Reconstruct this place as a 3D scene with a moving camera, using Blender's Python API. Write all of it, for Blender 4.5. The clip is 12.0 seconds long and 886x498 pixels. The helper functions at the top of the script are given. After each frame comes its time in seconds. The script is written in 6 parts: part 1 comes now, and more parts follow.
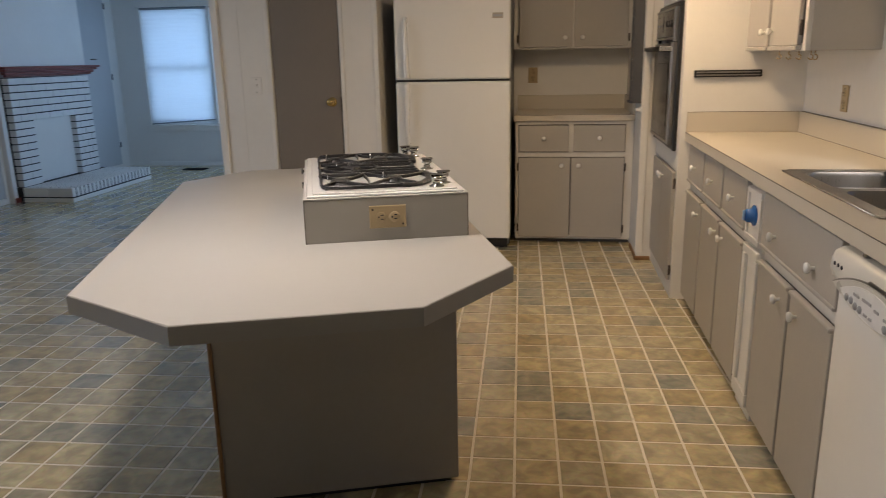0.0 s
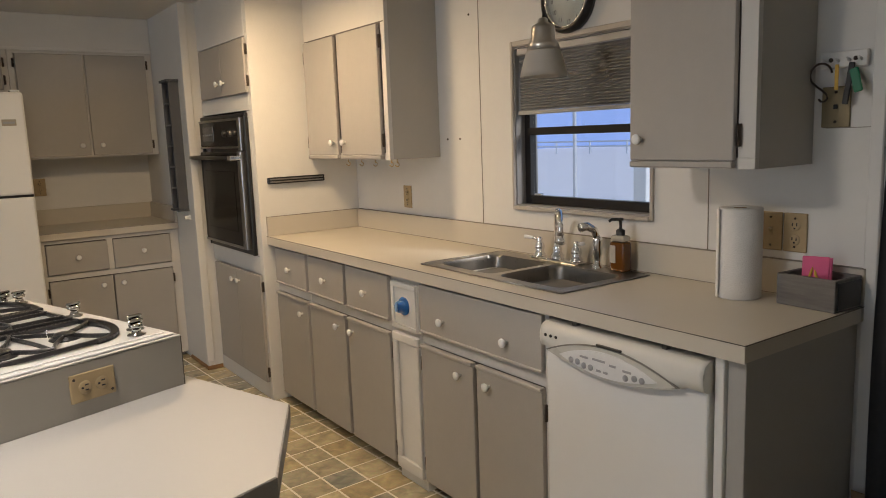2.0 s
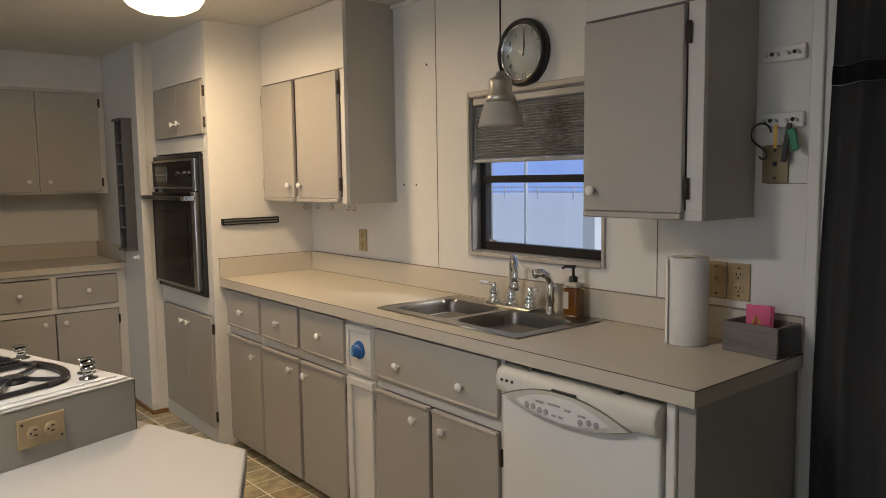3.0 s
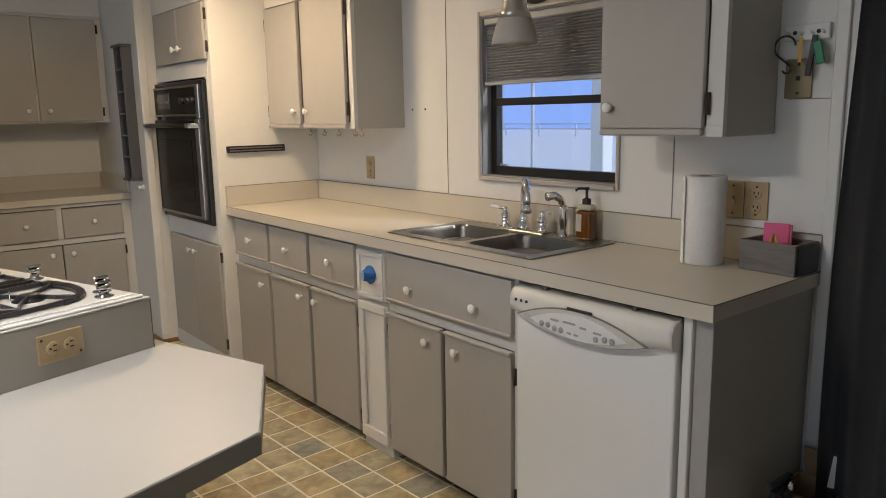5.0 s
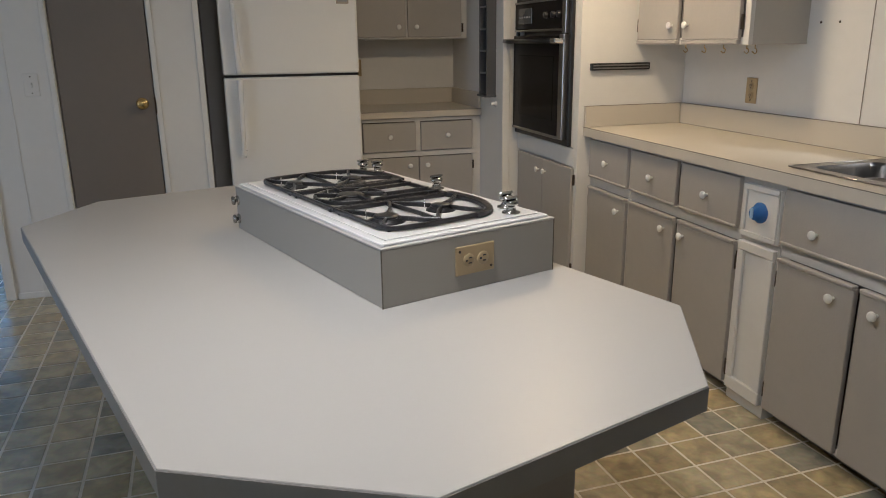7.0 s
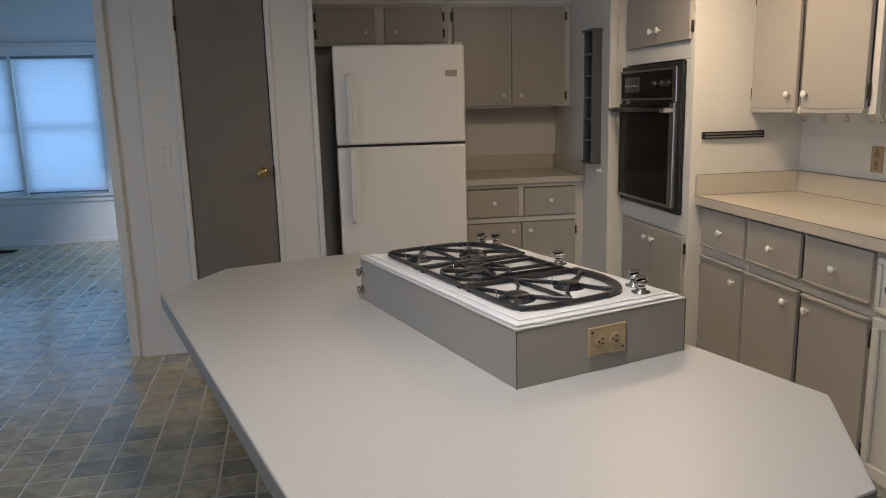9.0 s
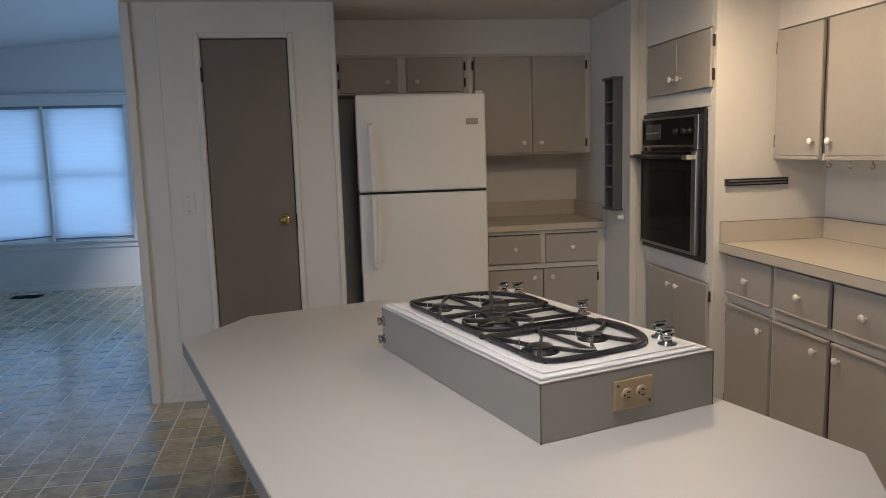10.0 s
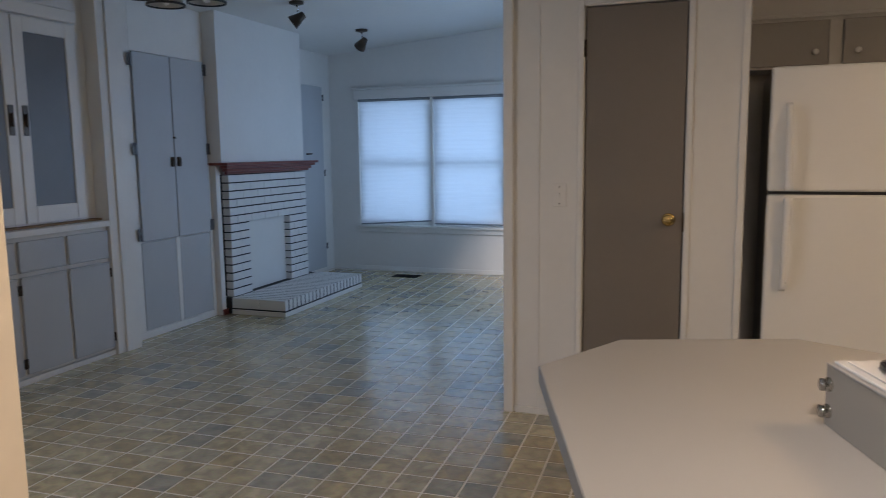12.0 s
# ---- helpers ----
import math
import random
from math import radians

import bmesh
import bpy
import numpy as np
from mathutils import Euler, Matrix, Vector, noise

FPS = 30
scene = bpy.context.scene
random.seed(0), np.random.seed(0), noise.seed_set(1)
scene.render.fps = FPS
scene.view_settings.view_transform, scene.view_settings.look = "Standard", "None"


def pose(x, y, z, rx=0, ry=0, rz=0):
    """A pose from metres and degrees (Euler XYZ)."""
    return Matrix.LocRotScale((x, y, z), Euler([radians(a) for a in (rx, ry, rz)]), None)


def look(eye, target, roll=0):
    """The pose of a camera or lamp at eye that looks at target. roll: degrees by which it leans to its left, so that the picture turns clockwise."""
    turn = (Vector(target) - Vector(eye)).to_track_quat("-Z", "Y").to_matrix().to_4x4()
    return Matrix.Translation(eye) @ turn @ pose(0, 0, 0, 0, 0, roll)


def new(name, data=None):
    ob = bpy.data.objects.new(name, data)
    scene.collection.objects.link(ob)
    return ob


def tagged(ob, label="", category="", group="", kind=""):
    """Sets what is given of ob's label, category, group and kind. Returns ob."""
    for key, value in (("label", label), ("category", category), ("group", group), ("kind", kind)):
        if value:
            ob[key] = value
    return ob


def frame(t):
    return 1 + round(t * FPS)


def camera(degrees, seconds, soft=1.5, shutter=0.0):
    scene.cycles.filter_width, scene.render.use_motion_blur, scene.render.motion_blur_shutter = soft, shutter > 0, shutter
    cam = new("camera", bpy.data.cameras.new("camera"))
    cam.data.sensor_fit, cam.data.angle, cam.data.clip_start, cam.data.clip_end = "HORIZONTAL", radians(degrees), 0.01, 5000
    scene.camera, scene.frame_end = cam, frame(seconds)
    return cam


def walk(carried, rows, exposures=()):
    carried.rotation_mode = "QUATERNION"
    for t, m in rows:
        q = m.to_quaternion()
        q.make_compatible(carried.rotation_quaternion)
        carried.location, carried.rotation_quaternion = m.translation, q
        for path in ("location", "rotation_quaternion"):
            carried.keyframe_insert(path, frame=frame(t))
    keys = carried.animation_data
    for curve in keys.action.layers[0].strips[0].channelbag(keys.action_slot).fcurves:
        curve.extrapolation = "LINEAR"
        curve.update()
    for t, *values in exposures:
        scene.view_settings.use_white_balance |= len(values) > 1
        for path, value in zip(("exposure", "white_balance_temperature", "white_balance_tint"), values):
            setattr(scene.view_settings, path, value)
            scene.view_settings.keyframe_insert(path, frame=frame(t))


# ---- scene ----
cam = camera(62.0, 12.0, soft=0.7, shutter=0.15)

PATH = [
    (0, (-0.717, -4.028, 1.318), (-0.991, -2.112, 0.814), -1.1),
    (0.5, (-0.939, -3.948, 1.357), (-0.74, -2.01, 0.907), -1.0),
    (1, (-1.131, -3.81, 1.388), (-0.519, -1.945, 1.009), -1.0),
    (1.5, (-1.347, -3.749, 1.41), (-0.409, -2.015, 1.072), -2.0),
    (2, (-1.502, -3.767, 1.418), (-0.36, -2.153, 1.113), -2.1),
    (2.5, (-1.549, -3.776, 1.429), (-0.31, -2.223, 1.196), -1.2),
    (2.7, (-1.546, -3.775, 1.432), (-0.29, -2.231, 1.231), -1.0),
    (4.3, (-1.573, -3.781, 1.409), (-0.287, -2.262, 1.213), -1.1),
    (4.5, (-1.575, -3.769, 1.396), (-0.297, -2.251, 1.147), -1.1),
    (5, (-1.571, -3.737, 1.373), (-0.325, -2.214, 1.014), -1.0),
    (5.5, (-1.574, -3.653, 1.358), (-0.422, -2.078, 0.92), -1.0),
    (6, (-1.598, -3.515, 1.343), (-0.731, -1.773, 0.883), -0.9),
    (6.5, (-1.648, -3.454, 1.346), (-1.001, -1.623, 0.867), -0.6),
    (7, (-1.756, -3.434, 1.344), (-1.214, -1.587, 0.801), -0.7),
    (7.2, (-1.779, -3.428, 1.337), (-1.269, -1.58, 0.767), -1.1),
    (8.8, (-1.867, -3.418, 1.392), (-1.519, -1.497, 0.959), -1.4),
    (9, (-1.867, -3.42, 1.405), (-1.538, -1.487, 1.015), -1.5),
    (9.5, (-1.867, -3.412, 1.416), (-1.557, -1.461, 1.105), -1.5),
    (10, (-1.869, -3.406, 1.419), (-1.588, -1.444, 1.148), -1.7),
    (10.5, (-1.888, -3.373, 1.413), (-1.645, -1.404, 1.162), -1.8),
    (11, (-1.877, -3.205, 1.401), (-1.8, -1.223, 1.144), -1.8),
    (11.5, (-1.915, -2.935, 1.375), (-2.176, -0.967, 1.131), -0.9),
    (12, (-1.999, -2.762, 1.372), (-2.666, -0.895, 1.111), -0.7),
]
walk(cam, [(t, look(eye, target, roll)) for t, eye, target, roll in PATH],
     ((0.0, 0.15, 6700, 16), (2.0, 0.14, 6600, 13), (2.7, 0.05, 6500, 12), (4.3, 0.0, 6350, 12), (4.8, 0.18, 6200, 12), (5.5, 0.24, 5950, 11), (7.0, 0.0, 5750, 11), (9.0, -0.12, 5950, 14), (10.5, -0.18, 6100, 16), (11.3, -0.1, 6450, 18), (12.0, 0.0, 6900, 20)))

# world, sun and large lights
world = bpy.data.worlds.new("world")
scene.world = world
world.use_nodes = True
wn = world.node_tree
sky = wn.nodes.new("ShaderNodeTexSky")
sky.sky_type, sky.sun_disc = "NISHITA", False
sky.sun_elevation, sky.sun_rotation = radians(35), radians(200)
wn.nodes["Background"].inputs["Strength"].default_value = 0.15
wn.links.new(sky.outputs[0], wn.nodes["Background"].inputs["Color"])


def lamp(name, kind, m, power, colour, **kw):
    ld = bpy.data.lights.new(name, kind)
    ld.energy, ld.color = power, colour
    for k, v in kw.items():
        if k == "size":
            ld.shape, ld.size = "RECTANGLE", v[0]
            ld.size_y = v[1]
        elif k == "radius":
            ld.shadow_soft_size = v
        elif k == "angle":
            ld.angle = v
    ob = new(name, ld)
    ob.matrix_world = m
    return ob


lamp("sun", "SUN", look((6, -9, 7), (0, 0, 0)), 2.0, (1, 0.96, 0.9), angle=radians(12))
# daylight in the living room's window row and in an assumed, unseen west opening
lamp("window_daylight", "AREA", look((-4.45, 5.42, 1.25), (-4.45, 0, 1.25)), 38, (0.36, 0.63, 1.0), size=(2.8, 1.45))
lamp("west_daylight", "AREA", look((-6.24, -2.3, 1.45), (0, -2.3, 1.2)), 33, (0.70, 0.82, 1.0), size=(1.7, 1.1))
# side lamp added to brighten the chimney breast, in a made-up opening
lamp("side_fill", "AREA", look((-2.93, 3.35, 1.35), (-6, 3.35, 1.2)), 18, (0.32, 0.60, 1.0), size=(1.5, 1.3))
# light under the bowls: the kitchen's flush ceiling lamp and an added unseen one
LAMPS = ((-0.415, -0.56), (-1.62, -2.15))
for (lx, ly), watts, tone in zip(LAMPS, (15.0, 19.0), ((1.0, 0.73, 0.43), (1.0, 0.91, 0.80))):
    lamp("ceiling_lamp_light", "AREA", look((lx, ly, 2.128), (lx, ly, 0)), watts, tone, size=(0.24, 0.24))

# ---------------------------------------------------------------- materials


def mat(name, col, rough=0.5, metal=0.0, var=0.06, scale=8.0, bump=0.0, bscale=60.0, stretch=(1, 1, 1), spec=0.5, tint=None,
        obrand=0.0, island=0.0, coat=0.0, trans=0.0):
    """A paint, laminate, metal or wood: base colour with cloudy and fine variation, roughness variation and fine relief."""
    m = bpy.data.materials.new(name)
    m.use_nodes = True
    nt = m.node_tree
    N, L = nt.nodes, nt.links
    b = N["Principled BSDF"]
    tc = N.new("ShaderNodeTexCoord")
    mp = N.new("ShaderNodeMapping")
    mp.inputs["Scale"].default_value = stretch
    L.new(tc.outputs["Object"], mp.inputs[0])
    n1 = N.new("ShaderNodeTexNoise")
    n1.inputs["Scale"].default_value, n1.inputs["Detail"].default_value = scale, 6
    n2 = N.new("ShaderNodeTexNoise")
    n2.inputs["Scale"].default_value, n2.inputs["Detail"].default_value = scale * 9, 4
    L.new(mp.outputs[0], n1.inputs["Vector"])
    L.new(mp.outputs[0], n2.inputs["Vector"])
    add = N.new("ShaderNodeMath")
    add.operation = "MULTIPLY_ADD"
    L.new(n2.outputs["Fac"], add.inputs[0])
    add.inputs[1].default_value = 0.45
    L.new(n1.outputs["Fac"], add.inputs[2])
    norm = N.new("ShaderNodeMath")
    norm.operation, norm.use_clamp = "MULTIPLY", True
    norm.inputs[1].default_value = 0.66
    L.new(add.outputs[0], norm.inputs[0])
    fac = norm.outputs[0]
    if obrand or island:
        src = N.new("ShaderNodeObjectInfo").outputs["Random"] if obrand else N.new("ShaderNodeNewGeometry").outputs["Random Per Island"]
        mm = N.new("ShaderNodeMath")
        mm.operation = "MULTIPLY_ADD"
        L.new(src, mm.inputs[0])
        mm.inputs[1].default_value = obrand or island
        L.new(fac, mm.inputs[2])
        fac = mm.outputs[0]
    rp = N.new("ShaderNodeValToRGB")
    rp.color_ramp.elements[0].position, rp.color_ramp.elements[1].position = 0.22, min(1.0, 0.75 + (obrand or island))
    dark = tint or tuple(c * (1 - 2 * var) for c in col)
    rp.color_ramp.elements[0].color, rp.color_ramp.elements[1].color = (*dark, 1), (*[min(1, c * (1 + var)) for c in col], 1)
    L.new(fac, rp.inputs[0])
    L.new(rp.outputs[0], b.inputs["Base Color"])
    mr = N.new("ShaderNodeMapRange")
    mr.inputs[1].default_value, mr.inputs[2].default_value = 0.05, 0.95
    mr.inputs[3].default_value, mr.inputs[4].default_value = max(0, rough - 0.07), min(1, rough + 0.07)
    L.new(n1.outputs["Fac"], mr.inputs[0])
    L.new(mr.outputs[0], b.inputs["Roughness"])
    b.inputs["Metallic"].default_value, b.inputs["Specular IOR Level"].default_value = metal, spec
    b.inputs["Coat Weight"].default_value = coat
    b.inputs["Transmission Weight"].default_value = trans
    if bump:
        n3 = N.new("ShaderNodeTexNoise")
        n3.inputs["Scale"].default_value, n3.inputs["Detail"].default_value = bscale, 3
        L.new(mp.outputs[0], n3.inputs["Vector"])
        bp = N.new("ShaderNodeBump")
        bp.inputs["Strength"].default_value, bp.inputs["Distance"].default_value = bump, 0.004
        L.new(n3.outputs["Fac"], bp.inputs["Height"])
        L.new(bp.outputs[0], b.inputs["Normal"])
    return m


M_WALL = mat("wall_paint", (0.74, 0.73, 0.70), 0.55, var=0.03, scale=2.5, bump=0.12, bscale=90)
M_CEIL = mat("ceiling_paint", (0.72, 0.71, 0.68), 0.75, var=0.03, scale=2.0, bump=0.35, bscale=140)
M_TRIM = mat("white_trim_paint", (0.76, 0.75, 0.72), 0.4, var=0.03, scale=5, bump=0.06)
M_CAB = mat("grey_cabinet_paint", (0.415, 0.395, 0.365), 0.42, var=0.035, scale=4, bump=0.10, bscale=120)
# dark colour that stands in for the shade inside gaps and carcasses
M_SHAD = mat("dark_gap_shade", (0.16, 0.15, 0.14), 0.6, var=0.06)
M_FRAME = mat("cabinet_frame_paint", (0.66, 0.645, 0.61), 0.42, var=0.03, scale=4, bump=0.08, bscale=110)
M_COUNTER = mat("beige_laminate", (0.57, 0.525, 0.445), 0.36, var=0.003, scale=5)
M_ISLAND = mat("pale_grey_laminate", (0.45, 0.438, 0.418), 0.42, var=0.006, scale=4)
M_JOINT = mat("panel_joint_shadow_line", (0.27, 0.24, 0.20), 0.7, var=0.15, scale=20)
M_EDGE = mat("dark_laminate_seam", (0.10, 0.08, 0.06), 0.5)
M_STOVEBOX = mat("grey_laminate", (0.33, 0.312, 0.275), 0.40, var=0.003, scale=4)
M_WHITE = mat("white_enamel", (0.80, 0.80, 0.79), 0.18, var=0.015, scale=3, coat=0.3)
M_FRIDGE = mat("textured_white_enamel", (0.80, 0.80, 0.78), 0.34, var=0.015, scale=3, bump=0.22, bscale=320)
M_IRON = mat("black_cast_iron", (0.018, 0.018, 0.020), 0.32, var=0.2, scale=40, bump=0.3, bscale=200)
M_BLACK = mat("black_plastic", (0.015, 0.015, 0.016), 0.35, var=0.1)
M_GLASSBLK = mat("black_oven_glass", (0.005, 0.005, 0.006), 0.18, var=0.1, spec=0.12)
M_BOWL = mat("bowl_steel", (0.27, 0.26, 0.245), 0.30, 1.0, var=0.06, scale=6, stretch=(60, 60, 1))
M_STEEL = mat("brushed_steel", (0.36, 0.345, 0.32), 0.30, 1.0, var=0.06, scale=6, stretch=(1, 60, 60), bump=0.03, bscale=40)
M_OVENSTEEL = mat("dull_steel_trim", (0.34, 0.33, 0.32), 0.32, 1.0, var=0.05, scale=8)
M_CHROME = mat("chrome", (0.80, 0.80, 0.80), 0.08, 1.0, var=0.02)
M_BRASS = mat("brass", (0.72, 0.52, 0.22), 0.16, 1.0, var=0.05)
M_HINGE = mat("dark_bronze", (0.09, 0.07, 0.055), 0.4, 0.8, var=0.15)
M_OLDNICKEL = mat("aged_nickel", (0.16, 0.16, 0.165), 0.45, 0.7, var=0.15)
M_PORC = mat("white_porcelain", (0.82, 0.82, 0.80), 0.15, var=0.01, coat=0.4)
M_DOOR = mat("grey_brown_door_paint", (0.205, 0.176, 0.148), 0.45, var=0.04, scale=3, bump=0.06, bscale=100)
M_RACK = mat("slate_grey_paint", (0.085, 0.088, 0.096), 0.5, var=0.06)
M_OUTLET = mat("almond_plastic", (0.42, 0.32, 0.18), 0.35, var=0.03)
M_BOARDPLATE = mat("aged_brass_plate", (0.30, 0.24, 0.14), 0.35, 0.5, var=0.1, scale=20)
M_WOODTRIM = mat("stained_wood", (0.28, 0.15, 0.06), 0.5, var=0.2, scale=6, stretch=(1, 1, 0.1), bump=0.1)
M_GROUT = mat("grout", (0.78, 0.71, 0.57), 0.3, var=0.08, scale=20, bump=0.1, coat=0.6)
M_GROUT.node_tree.nodes["Principled BSDF"].inputs["Coat Roughness"].default_value = 0.16
M_BRICKW = mat("white_painted_brick", (0.72, 0.715, 0.70), 0.6, var=0.05, scale=12, bump=0.5, bscale=70, obrand=0.1)
M_REGISTER = mat("matt_black_register", (0.012, 0.012, 0.013), 0.9, var=0.1, spec=0.1)
M_MORTAR = mat("dark_mortar", (0.03, 0.03, 0.032), 0.8, var=0.1, scale=30)
M_MANTEL = mat("red_mahogany", (0.22, 0.05, 0.035), 0.35, var=0.2, scale=5, stretch=(6, 0.5, 6), bump=0.08)
M_CURTAIN = mat("grey_curtain_cloth", (0.085, 0.085, 0.09), 0.9, var=0.10, scale=60, bump=0.4, bscale=500)
M_CURTBAND = mat("black_curtain_band", (0.02, 0.02, 0.022), 0.9, var=0.1, scale=60, bump=0.3, bscale=500)
M_ALU = mat("bronze_window_frame", (0.025, 0.022, 0.02), 0.4, 0.3, var=0.1)
M_PAPER = mat("paper_towel", (0.78, 0.76, 0.73), 0.9, var=0.03, scale=30, bump=0.5, bscale=260)
M_SOAP = mat("amber_soap", (0.14, 0.05, 0.008), 0.12, var=0.05, coat=0.4)
M_LABEL = mat("bottle_label", (0.55, 0.50, 0.42), 0.6, var=0.05)
M_GREYWOOD = mat("weathered_grey_wood", (0.20, 0.185, 0.17), 0.7, var=0.35, scale=9, stretch=(1, 0.15, 1.5), bump=0.4, bscale=60)
M_PINK = mat("pink_paper", (0.80, 0.14, 0.30), 0.7, var=0.03)
M_PENCIL = mat("yellow_pencil", (0.75, 0.45, 0.06), 0.5)
M_BLUE = mat("blue_plastic", (0.02, 0.13, 0.42), 0.25, var=0.1, coat=0.3)
M_GREEN = mat("green_plastic", (0.015, 0.20, 0.10), 0.35, var=0.05)
M_RED = mat("red_enamel", (0.45, 0.02, 0.02), 0.25, var=0.1, coat=0.4)
M_CARD = mat("brown_cardboard", (0.30, 0.20, 0.11), 0.8, var=0.08, scale=15)
M_CLOCKFACE = mat("clock_face_cream", (0.72, 0.69, 0.60), 0.4, var=0.02)
M_NICKEL = mat("brushed_nickel", (0.52, 0.51, 0.49), 0.33, 1.0, var=0.04)
M_SHADEGREY = mat("grey_pleated_fabric", (0.25, 0.25, 0.25), 0.85, var=0.05, scale=40, bump=0.15, bscale=400)
M_KNOBMETAL = mat("dark_chrome", (0.42, 0.41, 0.39), 0.12, 1.0, var=0.05)
M_CABL = mat("pale_grey_cupboard_paint", (0.47, 0.485, 0.50), 0.45, var=0.03, scale=4, bump=0.08, bscale=100)
M_WOODTAN = mat("tan_door_casing", (0.66, 0.56, 0.42), 0.45, var=0.05, scale=6)
M_CONC = mat("pale_gravel", (0.72, 0.73, 0.80), 0.8, var=0.08, scale=2, bump=0.2)
M_GRASS = mat("grass_ground", (0.09, 0.13, 0.05), 0.9, var=0.3, scale=1.5, bump=0.5, bscale=30)
# white fence greyed to blue: distance haze is put into the colour
M_FENCE = mat("hazy_fence_paint", (0.50, 0.54, 0.62), 0.7, var=0.05)
M_SIDING = mat("white_siding", (0.70, 0.72, 0.74), 0.6, var=0.04, scale=3)
M_PRINT = mat("grey_print", (0.36, 0.36, 0.37), 0.5)


def translucent(name, col, rough=0.8, share=0.6):
    m = bpy.data.materials.new(name)
    m.use_nodes = True
    N, L = m.node_tree.nodes, m.node_tree.links
    out = N["Material Output"]
    N.remove(N["Principled BSDF"])
    d, t, mx = N.new("ShaderNodeBsdfDiffuse"), N.new("ShaderNodeBsdfTranslucent"), N.new("ShaderNodeMixShader")
    nz = N.new("ShaderNodeTexNoise")
    nz.inputs["Scale"].default_value = 3.0
    rp = N.new("ShaderNodeValToRGB")
    rp.color_ramp.elements[0].color = (*[c * 0.93 for c in col], 1)
    rp.color_ramp.elements[1].color = (*col, 1)
    L.new(nz.outputs["Fac"], rp.inputs[0])
    L.new(rp.outputs[0], d.inputs[0]), L.new(rp.outputs[0], t.inputs[0])
    mx.inputs[0].default_value = share
    L.new(d.outputs[0], mx.inputs[1]), L.new(t.outputs[0], mx.inputs[2]), L.new(mx.outputs[0], out.inputs[0])
    return m


def clear(name, col, rough=0.02, thin=0.9):
    """A clear pane: mostly see-through with a glossy face."""
    m = bpy.data.materials.new(name)
    m.use_nodes = True
    N, L = m.node_tree.nodes, m.node_tree.links
    N.remove(N["Principled BSDF"])
    tr, gl, mx = N.new("ShaderNodeBsdfTransparent"), N.new("ShaderNodeBsdfGlossy"), N.new("ShaderNodeMixShader")
    tr.inputs[0].default_value, gl.inputs["Roughness"].default_value = (*col, 1), rough
    mx.inputs[0].default_value = 0.05
    L.new(tr.outputs[0], mx.inputs[1]), L.new(gl.outputs[0], mx.inputs[2])
    L.new(mx.outputs[0], N["Material Output"].inputs[0])
    return m


def glowing(name, col, power):
    m = bpy.data.materials.new(name)
    m.use_nodes = True
    b = m.node_tree.nodes["Principled BSDF"]
    b.inputs["Base Color"].default_value = (0.8, 0.8, 0.78, 1)
    b.inputs["Emission Color"].default_value, b.inputs["Emission Strength"].default_value = (*col, 1), power
    return m


